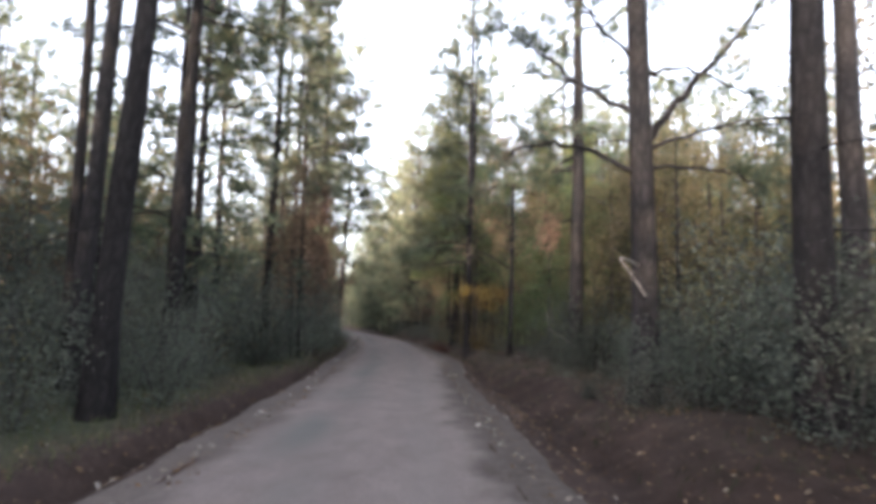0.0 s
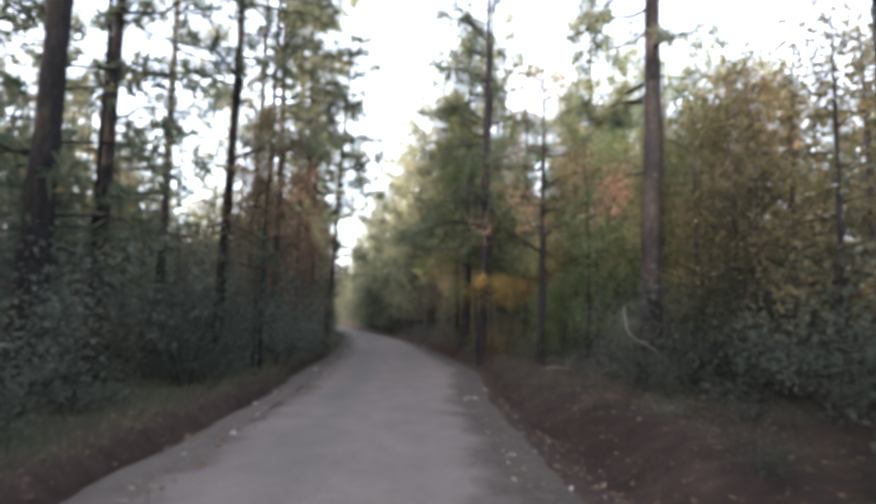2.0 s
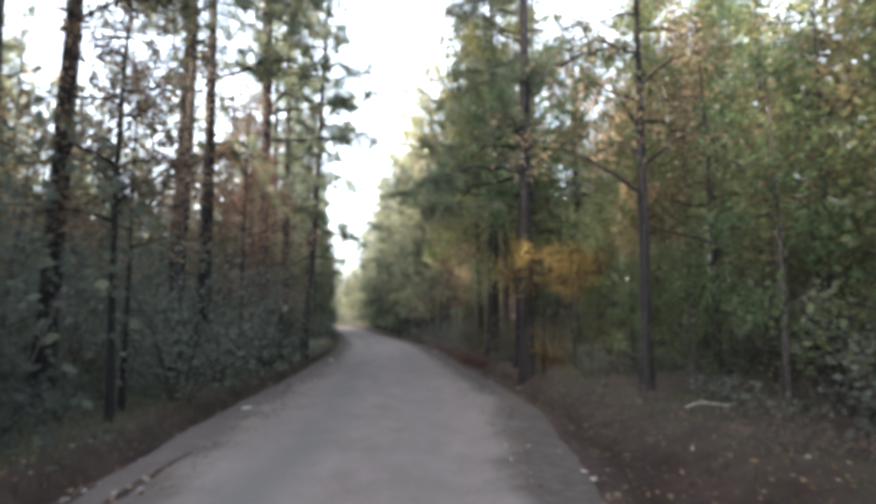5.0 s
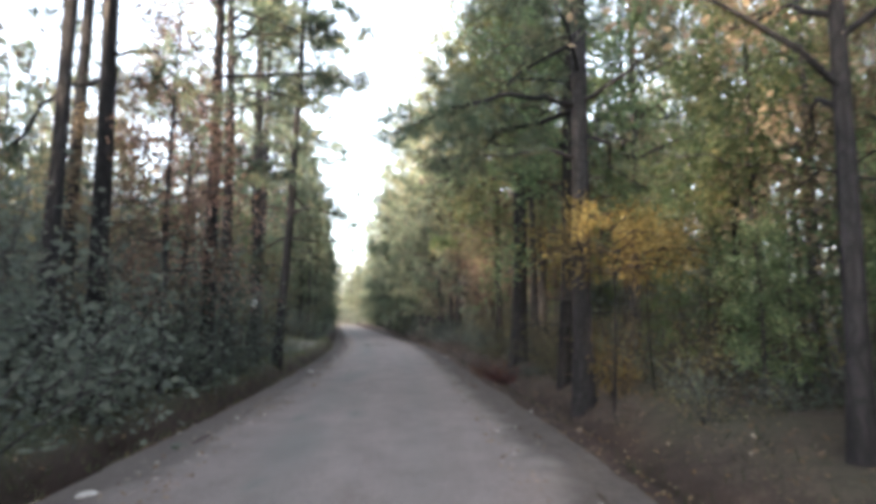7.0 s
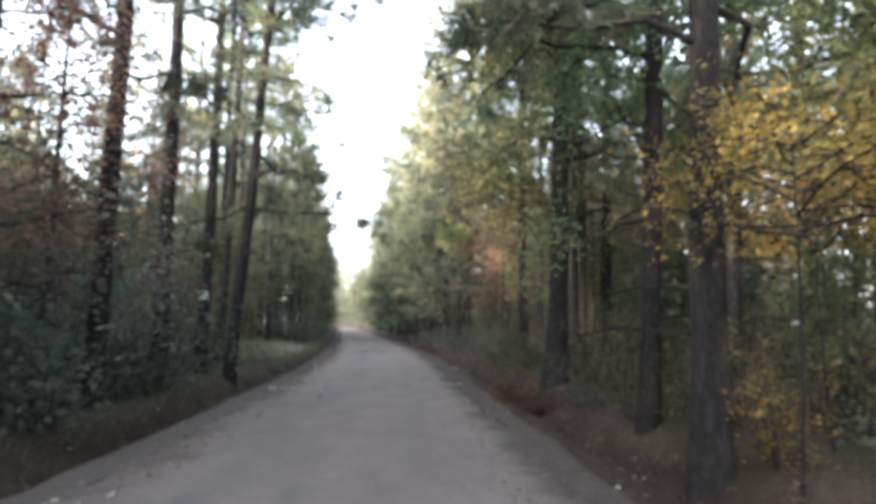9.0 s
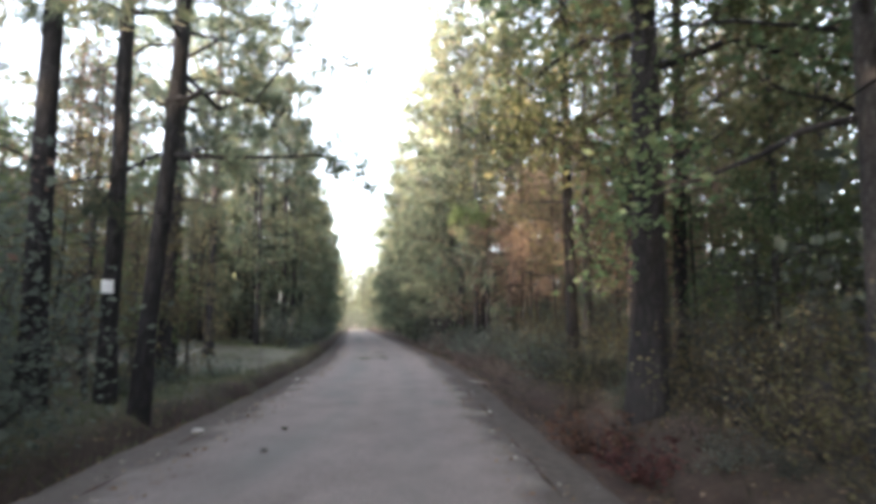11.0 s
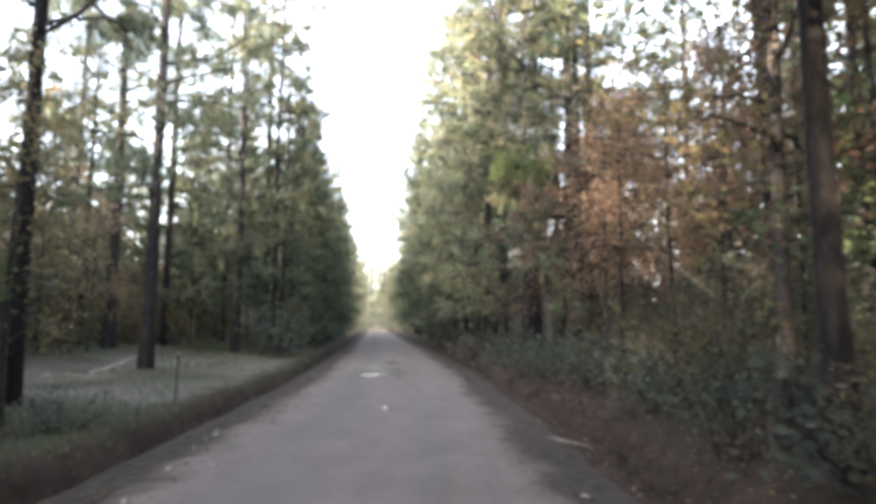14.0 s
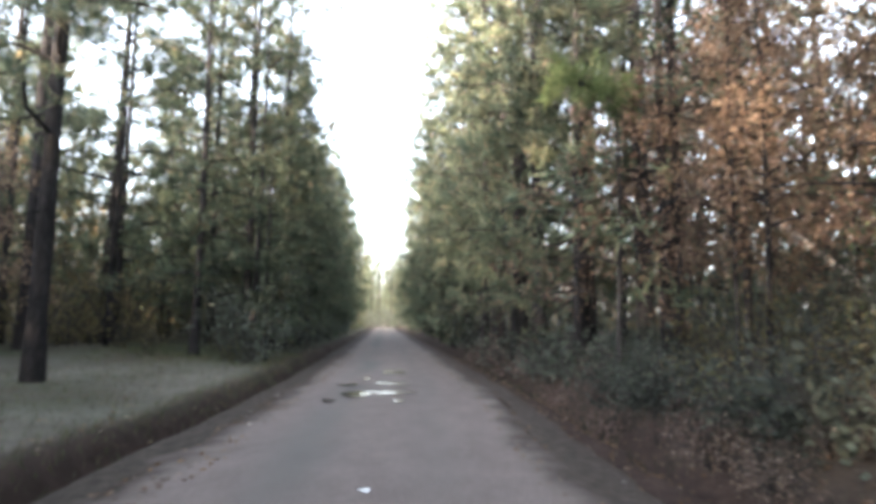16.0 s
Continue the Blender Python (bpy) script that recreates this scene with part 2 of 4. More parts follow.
def tube(points, radii, sides=7, wobble=0.0, rng=None):
    """A tapered round rod along points, closed at both ends by its last rings."""
    p = np.asarray(points, float)
    r = np.asarray(radii, float)
    d = np.gradient(p, axis=0)
    d /= np.linalg.norm(d, axis=1)[:, None] + 1e-9
    up = np.where(np.abs(d[:, 2:3]) > 0.9, np.array([[1.0, 0, 0]]), np.array([[0, 0, 1.0]]))
    a = np.cross(d, up)
    a /= np.linalg.norm(a, axis=1)[:, None] + 1e-9
    b = np.cross(d, a)
    ang = np.arange(sides) * 2 * np.pi / sides
    ring = np.cos(ang)[None, :, None] * a[:, None] + np.sin(ang)[None, :, None] * b[:, None]
    rr = r[:, None] * np.ones(sides)
    if wobble and rng is not None:
        rr = rr * (1 + wobble * rng.standard_normal(rr.shape))
    v = (p[:, None] + ring * rr[:, :, None]).reshape(-1, 3)
    n = len(p)
    i, j = np.meshgrid(np.arange(n - 1), np.arange(sides), indexing="ij")
    k = (j + 1) % sides
    f = np.stack([i * sides + j, i * sides + k, (i + 1) * sides + k, (i + 1) * sides + j], -1).reshape(-1, 4)
    return v, f


def curve_points(knots, n):
    """n points of a smooth line through the knots."""
    k = np.asarray(knots, float)
    t = np.linspace(0, len(k) - 1, n)
    base = np.stack([np.interp(t, np.arange(len(k)), k[:, c]) for c in range(3)], 1)
    for _ in range(2):
        base[1:-1] = 0.25 * base[:-2] + 0.5 * base[1:-1] + 0.25 * base[2:]
    return base


def unit(v):
    return v / (np.linalg.norm(v, axis=-1, keepdims=True) + 1e-9)


def needle_tufts(centres, ways, count, length, width, rng):
    """Fans of needles, one fan round each centre, drawn out along its way."""
    n = len(centres)
    c = np.repeat(centres, count, 0)
    w = np.repeat(ways, count, 0)
    d = unit(w * 0.55 + rng.standard_normal((n * count, 3)) * 0.75)
    side = unit(np.cross(d, rng.standard_normal((n * count, 3))))
    ln = length * rng.uniform(0.6, 1.2, (n * count, 1))
    root = c + rng.standard_normal(c.shape) * length * 0.18
    v = np.stack([root - side * width / 2, root + side * width / 2, root + d * ln], 1).reshape(-1, 3)
    return v, np.arange(len(v)).reshape(-1, 3)


def leaf_cloud(centres, per, spread, size, rng, flat=0.5):
    """Small pointed leaves scattered round the centres."""
    n = len(centres) * per
    c = np.repeat(centres, per, 0) + np.clip(rng.standard_normal((n, 3)), -1.5, 1.5) * spread
    d = unit(rng.standard_normal((n, 3)) * np.array([1, 1, flat]) + np.array([0, 0, -0.25]))
    s = unit(np.cross(d, rng.standard_normal((n, 3))))
    ln = size * rng.uniform(0.6, 1.3, (n, 1))
    v = np.stack([c, c + d * ln * 0.5 + s * ln * 0.3, c + d * ln, c + d * ln * 0.5 - s * ln * 0.3], 1).reshape(-1, 3)
    return v, np.arange(len(v)).reshape(-1, 4)


# ---------------------------------------------------------------- the lie of the land
KY = np.array([-120, -40, 0, 8, 15, 22, 27, 33, 40, 47, 55, 60, 82, 100, 160, 250, 1500], float)
KX = np.array([0.6, -0.2, -0.5, -0.6, -0.66, -0.74, -0.93, -1.15, -1.62, -2.15, -3.02, -3.58, -6.95, -9.8, -19.3, -33.6, -233], float)
FINE_Y = np.arange(-120, 1500, 0.5)
FINE_X = np.interp(FINE_Y, KY, KX)
for _ in range(40):
    FINE_X[1:-1] = 0.25 * FINE_X[:-2] + 0.5 * FINE_X[1:-1] + 0.25 * FINE_X[2:]


def road_x(y):
    return np.interp(y, FINE_Y, FINE_X)


def half_left(y):
    return np.interp(y, [0, 20, 27, 60], [1.65, 1.75, 2.1, 2.05])


def half_right(y):
    return np.interp(y, [0, 20, 27, 40, 60], [1.5, 1.6, 2.25, 1.95, 2.1])


def smooth(a, b, x):
    t = np.clip((x - a) / (b - a), 0, 1)
    return t * t * (3 - 2 * t)


def bumpy(x, y, scale, seed=0.0):
    return np.array([noise.noise((a * scale + seed, b * scale, seed)) for a, b in zip(np.ravel(x), np.ravel(y))]).reshape(np.shape(x))


def clearing(x, y):
    """1 in the open sandy turnout beside the road, 0 outside it."""
    s = x - road_x(y)
    return smooth(48.5, 52, y) * (1 - smooth(61, 66, y)) * smooth(-11, -9, s) * (1 - smooth(-4.0, -3.2, s))


def ground_z(x, y, rough=True):
    x, y = np.asarray(x, float), np.asarray(y, float)
    s = x - road_x(y)
    hl, hr = half_left(y), half_right(y)
    wav = bumpy(x, y, 0.55, 3.1) * 0.22
    left = -s - hl + wav
    right = s - hr + wav
    z = np.full(x.shape, -0.09)
    deep = smooth(42, 50, y)
    lz = -0.07 * smooth(0.0, 0.2, left) - (0.13 + 0.13 * deep) * np.exp(-((left - 0.84) / (0.15 + 0.13 * deep)) ** 2) + 0.21 * smooth(0.8, 1.25, left) + 0.35 * smooth(1.5, 9, left)
    rz = -0.08 * smooth(0.0, 0.2, right) + 0.05 * smooth(0.55, 0.9, right) - 0.17 * np.exp(-((right - 1.2) / 0.26) ** 2) + 0.3 * smooth(1.35, 2.3, right) + 0.3 * smooth(2.5, 9, right)
    z = np.where(left > -0.3, np.maximum(-0.09, -0.09 + (left + 0.3) / 0.3 * 0.09) * (left < 0) + (left >= 0) * lz, z)
    z = np.where(right > -0.3, np.maximum(-0.09, -0.09 + (right + 0.3) / 0.3 * 0.09) * (right < 0) + (right >= 0) * rz, z)
    z = z - (z - 0.06) * clearing(x, y) * 0.8 * (left > 0.9)
    if rough:
        off = np.maximum(left, right)
        z = z + smooth(0.2, 2.5, off) * (bumpy(x, y, 0.35, 7.7) * 0.14 + bumpy(x, y, 1.7, 1.3) * 0.05) * (1 - 0.7 * clearing(x, y))
    return z


def grade(fine, steps, far):
    """Grid lines that are close together in the middle and spread outwards to far."""
    out, step, at = [], fine, 0.0
    while at < far:
        step *= steps
        at += step
        out.append(at)
    return out


def build_ground():
    near = list(np.arange(-9, 9.01, 0.16))
    out = [9 + d for d in grade(0.2, 1.22, 1400)]
    us = np.array([-u for u in reversed(out)] + near + out)
    vs = np.array([-8 - d for d in reversed(grade(0.6, 1.3, 1200))] + list(np.arange(-8, 72, 0.3)) + list(np.arange(72, 130, 1.0)) + [130 + d for d in grade(1.0, 1.2, 1300)])
    u, v = np.meshgrid(us, vs)
    x = u + road_x(v)
    z = ground_z(x, v)
    verts = np.stack([x, v, z], -1).reshape(-1, 3)
    r, c = len(vs), len(us)
    i, j = np.meshgrid(np.arange(r - 1), np.arange(c - 1), indexing="ij")
    f = np.stack([i * c + j, i * c + j + 1, (i + 1) * c + j + 1, (i + 1) * c + j], -1).reshape(-1, 4)
    me = mesh_of("ground", verts, f, FLOOR, True)
    s = (x - road_x(v)).ravel()
    green = np.where(s < 0, smooth(2.7, 4.0, -s), smooth(3.0, 4.6, s) * np.interp(v.ravel(), [0, 12, 22, 36, 42, 60], [0.3, 0.3, 0.55, 0.55, 0.3, 0.3]))
    cl = clearing(x, v).ravel()
    sandy = cl * np.clip(0.8 + 0.9 * bumpy(x, v, 0.5, 4.4).ravel(), 0, 1)
    wav = bumpy(x, v, 0.55, 3.1).ravel() * 0.22
    left, right = -s - half_left(v).ravel() + wav, s - half_right(v).ravel() + wav
    # ditch lines: dark leaf soil plus painted shade of the cut
    soil_shade = np.exp(-((left - 0.86) / np.interp(v.ravel(), [40, 50], [0.17, 0.3])) ** 2) + 0.85 * np.exp(-((right - 1.15) / 0.3) ** 2)
    # right bank's first stretch darkened for needle litter and bush shade
    soil_shade += 0.75 * smooth(0.7, 1.4, right) * (1 - smooth(18, 27, v.ravel()))
    soil_shade = np.clip(soil_shade * (0.9 + 0.9 * bumpy(x, v, 0.9, 6.6).ravel()), 0, 1)
    for name, values in (("green", green), ("sandy", sandy), ("soil_shade", soil_shade)):
        me.attributes.new(name, "FLOAT", "POINT").data.foreach_set("value", values.astype(np.float32))
    return tagged(new("ground", me), "brown leaf-littered forest floor with low banks beside the road", "ground", kind="structure")


def build_road():
    us = np.linspace(-1, 1, 41)
    vs = np.concatenate([np.arange(-14, 75, 0.22), np.arange(75, 140, 0.8), np.arange(140, 420, 4)])
    u, v = np.meshgrid(us, vs)
    wob = bumpy(np.zeros_like(vs), vs, 0.5, 9.0)[:, None] * 0.1 + bumpy(np.zeros_like(vs), vs, 2.3, 2.0)[:, None] * 0.06
    wob2 = bumpy(np.zeros_like(vs), vs, 0.5, 19.0)[:, None] * 0.1 + bumpy(np.zeros_like(vs), vs, 2.1, 12.0)[:, None] * 0.06
    wide = np.where(u < 0, half_left(v) + wob, half_right(v) + wob2)
    s = u * (wide + 0.72)
    x = s + road_x(v)
    rut = np.exp(-((s + 0.85) / 0.22) ** 2) + np.exp(-((s - 0.7) / 0.22) ** 2)
    past = np.abs(s) - wide
    z = 0.012 - 0.02 * rut - 0.045 * smooth(-0.2, 0.3, past) - 0.1 * smooth(0.5, 0.75, past) + 0.012 * bumpy(x, v, 1.4, 5.0) + 0.006 * bumpy(x, v, 5.0, 6.0)
    verts = np.stack([x, v, z], -1).reshape(-1, 3)
    r, c = len(vs), len(us)
    i, j = np.meshgrid(np.arange(r - 1), np.arange(c - 1), indexing="ij")
    f = np.stack([i * c + j, i * c + j + 1, (i + 1) * c + j + 1, (i + 1) * c + j], -1).reshape(-1, 4)
    me = mesh_of("road", verts, f, SAND, True)
    edge = smooth(-0.42, 0.05, past + 0.35 * bumpy(x, v, 1.1, 8.0) + 0.22 * bumpy(x, v, 3.3, 18.0))
    edge = edge * np.where(s < 0, np.interp(v, [36, 46], [0.5, 1.0]), np.interp(v, [36, 46], [0.75, 0.9]))
    damp = np.clip(np.exp(-((s + 0.75) / 0.4) ** 2) * (0.5 + 1.4 * bumpy(x, v * 0.35, 0.9, 3.0)) + 0.25 * np.exp(-((s - 0.75) / 0.3) ** 2), 0, 1)
    for px, py, wx, wy in ((-1.76, 27.2, 0.1, 0.3), (-1.4, 31.7, 0.12, 0.45), (-2.2, 31.2, 0.1, 0.5), (-0.6, 43.6, 0.2, 0.3), (-2.25, 43.5, 0.15, 0.3)):
        damp = np.maximum(damp, 1.1 * np.exp(-((x - px + 0.12 * (v - py)) / wx) ** 2 - ((v - py) / wy) ** 2))
    damp = np.clip(damp, 0, 1)
    for name, values in (("edge", edge), ("damp", damp)):
        me.attributes.new(name, "FLOAT", "POINT").data.foreach_set("value", values.ravel().astype(np.float32))
    return tagged(new("road", me), "narrow packed sandy dirt road with worn wheel tracks", "road", kind="structure")


ground = build_ground()
road = build_road()


# ---------------------------------------------------------------- trees
def trunk_line(height, lean, bend, rng, n=16):
    h = np.linspace(0, 1, n)
    wig = np.cumsum(rng.standard_normal((n, 2)), 0) * 0.012 * height / 20
    x = lean[0] * h * height + bend * np.sin(h * 3.0) + wig[:, 0] * (h > 0.05)
    y = lean[1] * h * height + wig[:, 1] * (h > 0.05)
    return np.stack([x, y, h * height], 1)


def trunk_radii(line, diam):
    h = np.clip(line[:, 2] / line[-1, 2], 0, 1)
    return diam / 2 * (1.12 - 0.95 * h ** 1.15 + 0.24 * np.exp(-line[:, 2] / 0.3))


def on_line(line, z):
    return np.array([np.interp(z, line[:, 2], line[:, c]) for c in range(3)])


def pine_parts(height, diam, base, seed, lean=(0, 0), bend=0.0, fine=True, full=1.0, toward=None, dead=4, taper=0.8):
    """Arrays of a pine's trunk with its limbs, and of its needles."""
    rng = np.random.default_rng(seed)
    line = trunk_line(height, lean, bend, rng)
    line[0, 2] = -0.15
    wood = [tube(line, trunk_radii(line, diam), 11 if fine else 6, 0.04 if fine else 0, rng)]
    limbs = int((30 if fine else 22) * full)
    cs, ws = [], []
    for k in range(limbs):
        q = (k + rng.uniform(0, 1)) / limbs
        z = base + (height - base) * q * 0.98
        az = rng.uniform(0, 2 * np.pi)
        reach = (0.17 * height * (1 - taper * q) + 0.35) * rng.uniform(0.55, 1.15) * (0.75 + 0.25 * min(1, (q + 0.1) * 4))
        if toward is not None and q < 0.6:
            az = toward + rng.standard_normal() * 1.0 if rng.uniform() < 0.55 else az
        rise = rng.uniform(-0.18, 0.35) + 0.5 * q
        root = on_line(line, z)
        d = np.array([np.cos(az), np.sin(az), 0])
        t = np.linspace(0, 1, 5 if fine else 3)[:, None]
        pts = root + d * reach * t + np.array([0, 0, 1]) * reach * (rise * t - 0.25 * t * t * (1 - q))
        pts[1:-1] += rng.standard_normal(pts[1:-1].shape) * reach * 0.04
        wood.append(tube(pts, np.linspace(0.02 + 0.018 * reach * diam / 0.3 / 2, 0.008, len(t)), 5 if fine else 3))
        n = int((11 if fine else 6) * (0.5 + reach / 3.2))
        at = rng.uniform(0.3, 1.02, n)
        c = np.stack([np.interp(at, t[:, 0], pts[:, a]) for a in range(3)], 1)
        side = np.cross(d, [0, 0, 1])
        c += side * (rng.standard_normal((n, 1)) * 0.25 * reach * (1.05 - 0.5 * at[:, None])) + np.array([0, 0, 1]) * rng.standard_normal((n, 1)) * 0.14
        cs.append(c)
        ws.append(unit(d + side * rng.standard_normal((n, 1)) * 0.6 + np.array([0, 0, 0.35])))
    for k in range(dead):
        z = rng.uniform(0.22, 1.0) * base
        az = rng.uniform(0, 2 * np.pi)
        ln = rng.uniform(0.5, 1.9)
        t = np.linspace(0, 1, 4)[:, None]
        d = np.array([np.cos(az), np.sin(az), rng.uniform(-0.3, 0.3)])
        pts = on_line(line, z) + d * ln * t + np.array([0, 0, -0.2]) * ln * t * t + rng.standard_normal((4, 3)) * 0.03 * t
        wood.append(tube(pts, np.linspace(0.022, 0.006, 4), 4))
    c, w = np.concatenate(cs), np.concatenate(ws)
    needles = needle_tufts(c, w, 20 if fine else 9, 0.34 if fine else 0.5, 0.04 if fine else 0.1, rng)
    return joined(wood), needles


def broad_parts(height, diam, base, seed, lean=(0, 0), spread=0.3, leaf=0.13, count=2600, fine=True):
    """Arrays of a broadleaf tree's trunk with its limbs, and of its leaves."""
    rng = np.random.default_rng(seed)
    line = trunk_line(height, lean, 0.12, rng, 12)
    line[0, 2] = -0.15
    wood = [tube(line, trunk_radii(line, diam), 9 if fine else 6)]
    tips = []
    limbs = 20 if fine else 13
    for k in range(limbs):
        q = (k + rng.uniform(0, 1)) / limbs
        z = base + (height - base) * q * 0.95
        az = k * 2.4 + rng.uniform(-0.6, 0.6)
        reach = spread * height * (1.0 - 0.65 * q) * rng.uniform(0.6, 1.15)
        d = np.array([np.cos(az), np.sin(az), 0.0])
        rise = rng.uniform(0.15, 0.7)
        t = np.linspace(0, 1, 6)[:, None]
        pts = on_line(line, z) + d * reach * t + np.array([0, 0, 1]) * reach * (rise * t - 0.3 * t * t)
        pts[1:] += np.cumsum(rng.standard_normal((5, 3)), 0) * reach * 0.035
        wood.append(tube(pts, np.linspace(0.15 * diam * (1.1 - q) + 0.012, 0.006, 6), 5))
        for _ in range(4 if fine else 3):
            a = rng.uniform(0.3, 1.0)
            p0 = np.array([np.interp(a, t[:, 0], pts[:, c]) for c in range(3)])
            e = unit(d + rng.standard_normal(3) * 0.7) * reach * rng.uniform(0.25, 0.5)
            tw = p0 + e * np.linspace(0, 1, 3)[:, None]
            wood.append(tube(tw, [0.012, 0.008, 0.004], 3))
            tips += [p0 + e * f for f in (0.35, 0.7, 1.0)]
        tips += [pts[3], pts[4], pts[5]]
    tips = np.array(tips)
    per = max(3, count // len(tips))
    return joined(wood), leaf_cloud(tips, per, 0.02 * height + 0.1, leaf, rng)


def shrub_parts(height, width, seed, leaf=0.09, count=1500, stems=9):
    """Arrays of a many-stemmed bush's wood and of its leaves."""
    rng = np.random.default_rng(seed)
    wood, tips = [], []
    for k in range(stems):
        az = k * 2.4 + rng.uniform(-0.5, 0.5)
        out = width / 2 * np.sqrt(rng.uniform(0.03, 1))
        h = height * rng.uniform(0.5, 1.0) * (1 - 0.35 * (2 * out / width) ** 2)
        d = np.array([np.cos(az), np.sin(az), 0])
        t = np.linspace(0, 1, 6)[:, None]
        pts = d * (0.1 + out * t ** 1.3) + np.array([0, 0, 1]) * (h * t - 0.12) + rng.standard_normal((6, 3)) * 0.05 * t
        wood.append(tube(pts, np.linspace(0.022, 0.005, 6), 4))
        for _ in range(7):
            a = rng.uniform(0.15, 1.0)
            p0 = np.array([np.interp(a, t[:, 0], pts[:, c]) for c in range(3)])
            e = unit(rng.standard_normal(3) + d * 0.6 + np.array([0, 0, 0.25])) * width * rng.uniform(0.1, 0.24)
            if a > 0.55:
                wood.append(tube(p0 + e * np.linspace(0, 1, 2)[:, None], [0.009, 0.003], 3))
            tips += [p0 + e * f for f in (0.4, 0.75, 1.0)]
    tips = np.array(tips)
    tips[:, 2] = np.maximum(tips[:, 2], 0.12)
    v, f = leaf_cloud(tips, max(3, count // len(tips)), 0.06 * width + 0.06, leaf, rng)
    v[:, 2] = np.maximum(v[:, 2], 0.01)
    return joined(wood), (v, f)


def plant(name, arrays, bark, leaf, at, label, category, group, turn=0.0, crown="crown", stem="trunk"):
    """A tree or bush: an empty at its foot, its wood and its foliage."""
    wood, green = arrays
    ob = new(name)
    ob.empty_display_size = 0.3
    part(stem, wood, bark, ob, smooth=True)
    part(crown, green, leaf, ob)
    ob.matrix_basis = pose(*at, 0, 0, turn)
    return tagged(ob, label, category, group)


def foot(x, y, sink=0.02):
    return (x, y, float(ground_z(np.array([x]), np.array([y]))[0]) - sink)


def add_limbs(tree, seed, limbs, bark, tufts=7, green=NEEDLES):
    """Long limbs of their own, as rows of radius and knots relative to the tree's foot, with thin sprays of needles."""
    rr = np.random.default_rng(seed)
    for radius, knots in limbs:
        pts = curve_points(knots, 4 * len(knots) + 2)
        pts[1:-1] += rr.standard_normal(pts[1:-1].shape) * 0.025
        pieces = [tube(pts, np.linspace(radius, radius * 0.28, len(pts)), 7, 0.05, rr)]
        reach = np.linalg.norm(pts[-1] - pts[0])
        centres, ways = [], []
        for _ in range(int(2 + tufts * reach * 0.7)):
            k = int(rr.integers(len(pts) // 2, len(pts)))
            e = unit(rr.standard_normal(3) + unit(pts[-1] - pts[0])) * rr.uniform(0.2, 0.6)
            pieces.append(tube(pts[k] + e * np.linspace(0, 1, 3)[:, None] + np.array([[0, 0, 0], [0, 0, 0.03], [0, 0, -0.02]]), [0.01, 0.007, 0.004], 4))
            centres += [pts[k] + e * f for f in (0.6, 1.0)]
            ways += [e, e]
        limb = part("limb", joined(pieces), bark, tree, smooth=True)
        tagged(part("needle_spray", needle_tufts(np.array(centres), unit(np.array(ways)), 18, 0.26, 0.026, rr), green, limb), kind="stuff")


# x, y, diameter, lean, height, crown base, look
ROADSIDE_PINES = [
    (-7.52, 14.4, 0.25, -0.02, 20, 9.5), (-4.52, 9.5, 0.36, 0.048, 23, 10), (-6.13, 11.9, 0.32, 0.035, 22, 9),
    (-6.2, 16.5, 0.37, 0.03, 22, 8.5), (-6.9, 20.2, 0.27, 0.0, 21, 8), (-5.86, 25.2, 0.29, 0.014, 22, 7.5),
    (-8.49, 27.5, 0.28, -0.005, 21, 8.5), (-5.95, 30.6, 0.23, 0.014, 20, 8), (-7.22, 33.1, 0.25, 0.02, 21, 8),
    (-5.62, 31.4, 0.28, -0.006, 21, 7.5), (-5.33, 35.7, 0.27, 0.0, 21, 5.0), (-5.93, 41.7, 0.27, -0.006, 20, 8.5),
    (-6.5, 40.7, 0.34, -0.014, 22, 8.5), (-5.0, 40.9, 0.25, 0.05, 20, 3.4), (-7.2, 46.6, 0.28, 0.015, 22, 6.5),
    (-8.41, 49.8, 0.25, 0.0, 21, 6.0), (-10.55, 58.2, 0.34, -0.005, 22, 5.0), (-14.96, 63.8, 0.37, -0.01, 22, 5),
    (-12.76, 75.4, 0.38, -0.012, 23, 4.5), (4.75, 7.6, 0.42, 0.01, 22, 9), (6.1, 8.9, 0.34, 0.012, 21, 9),
    (4.75, 19.5, 0.42, 0.009, 19, 5.6), (2.56, 32.6, 0.33, 0.008, 21, 4.4), (2.65, 34.9, 0.25, 0.025, 20, 5),
    (2.33, 40.4, 0.43, 0.005, 23, 8), (3.76, 45.9, 0.25, -0.03, 20, 8.5), (4.83, 46.3, 0.3, 0.015, 21, 8.5),
    (6.38, 55.5, 0.43, -0.04, 22, 9.5), (2.53, 62.5, 0.42, -0.03, 23, 6), (2.24, 59.6, 0.24, -0.015, 17, 5),
    (8.67, 69.4, 0.34, 0.0, 22, 7), (14.9, 78.6, 0.46, 0.0, 23, 8), (1.02, 63.3, 0.18, 0.0, 15, 4.5), (10.3, 44.5, 0.4, -0.008, 22, 8),
]
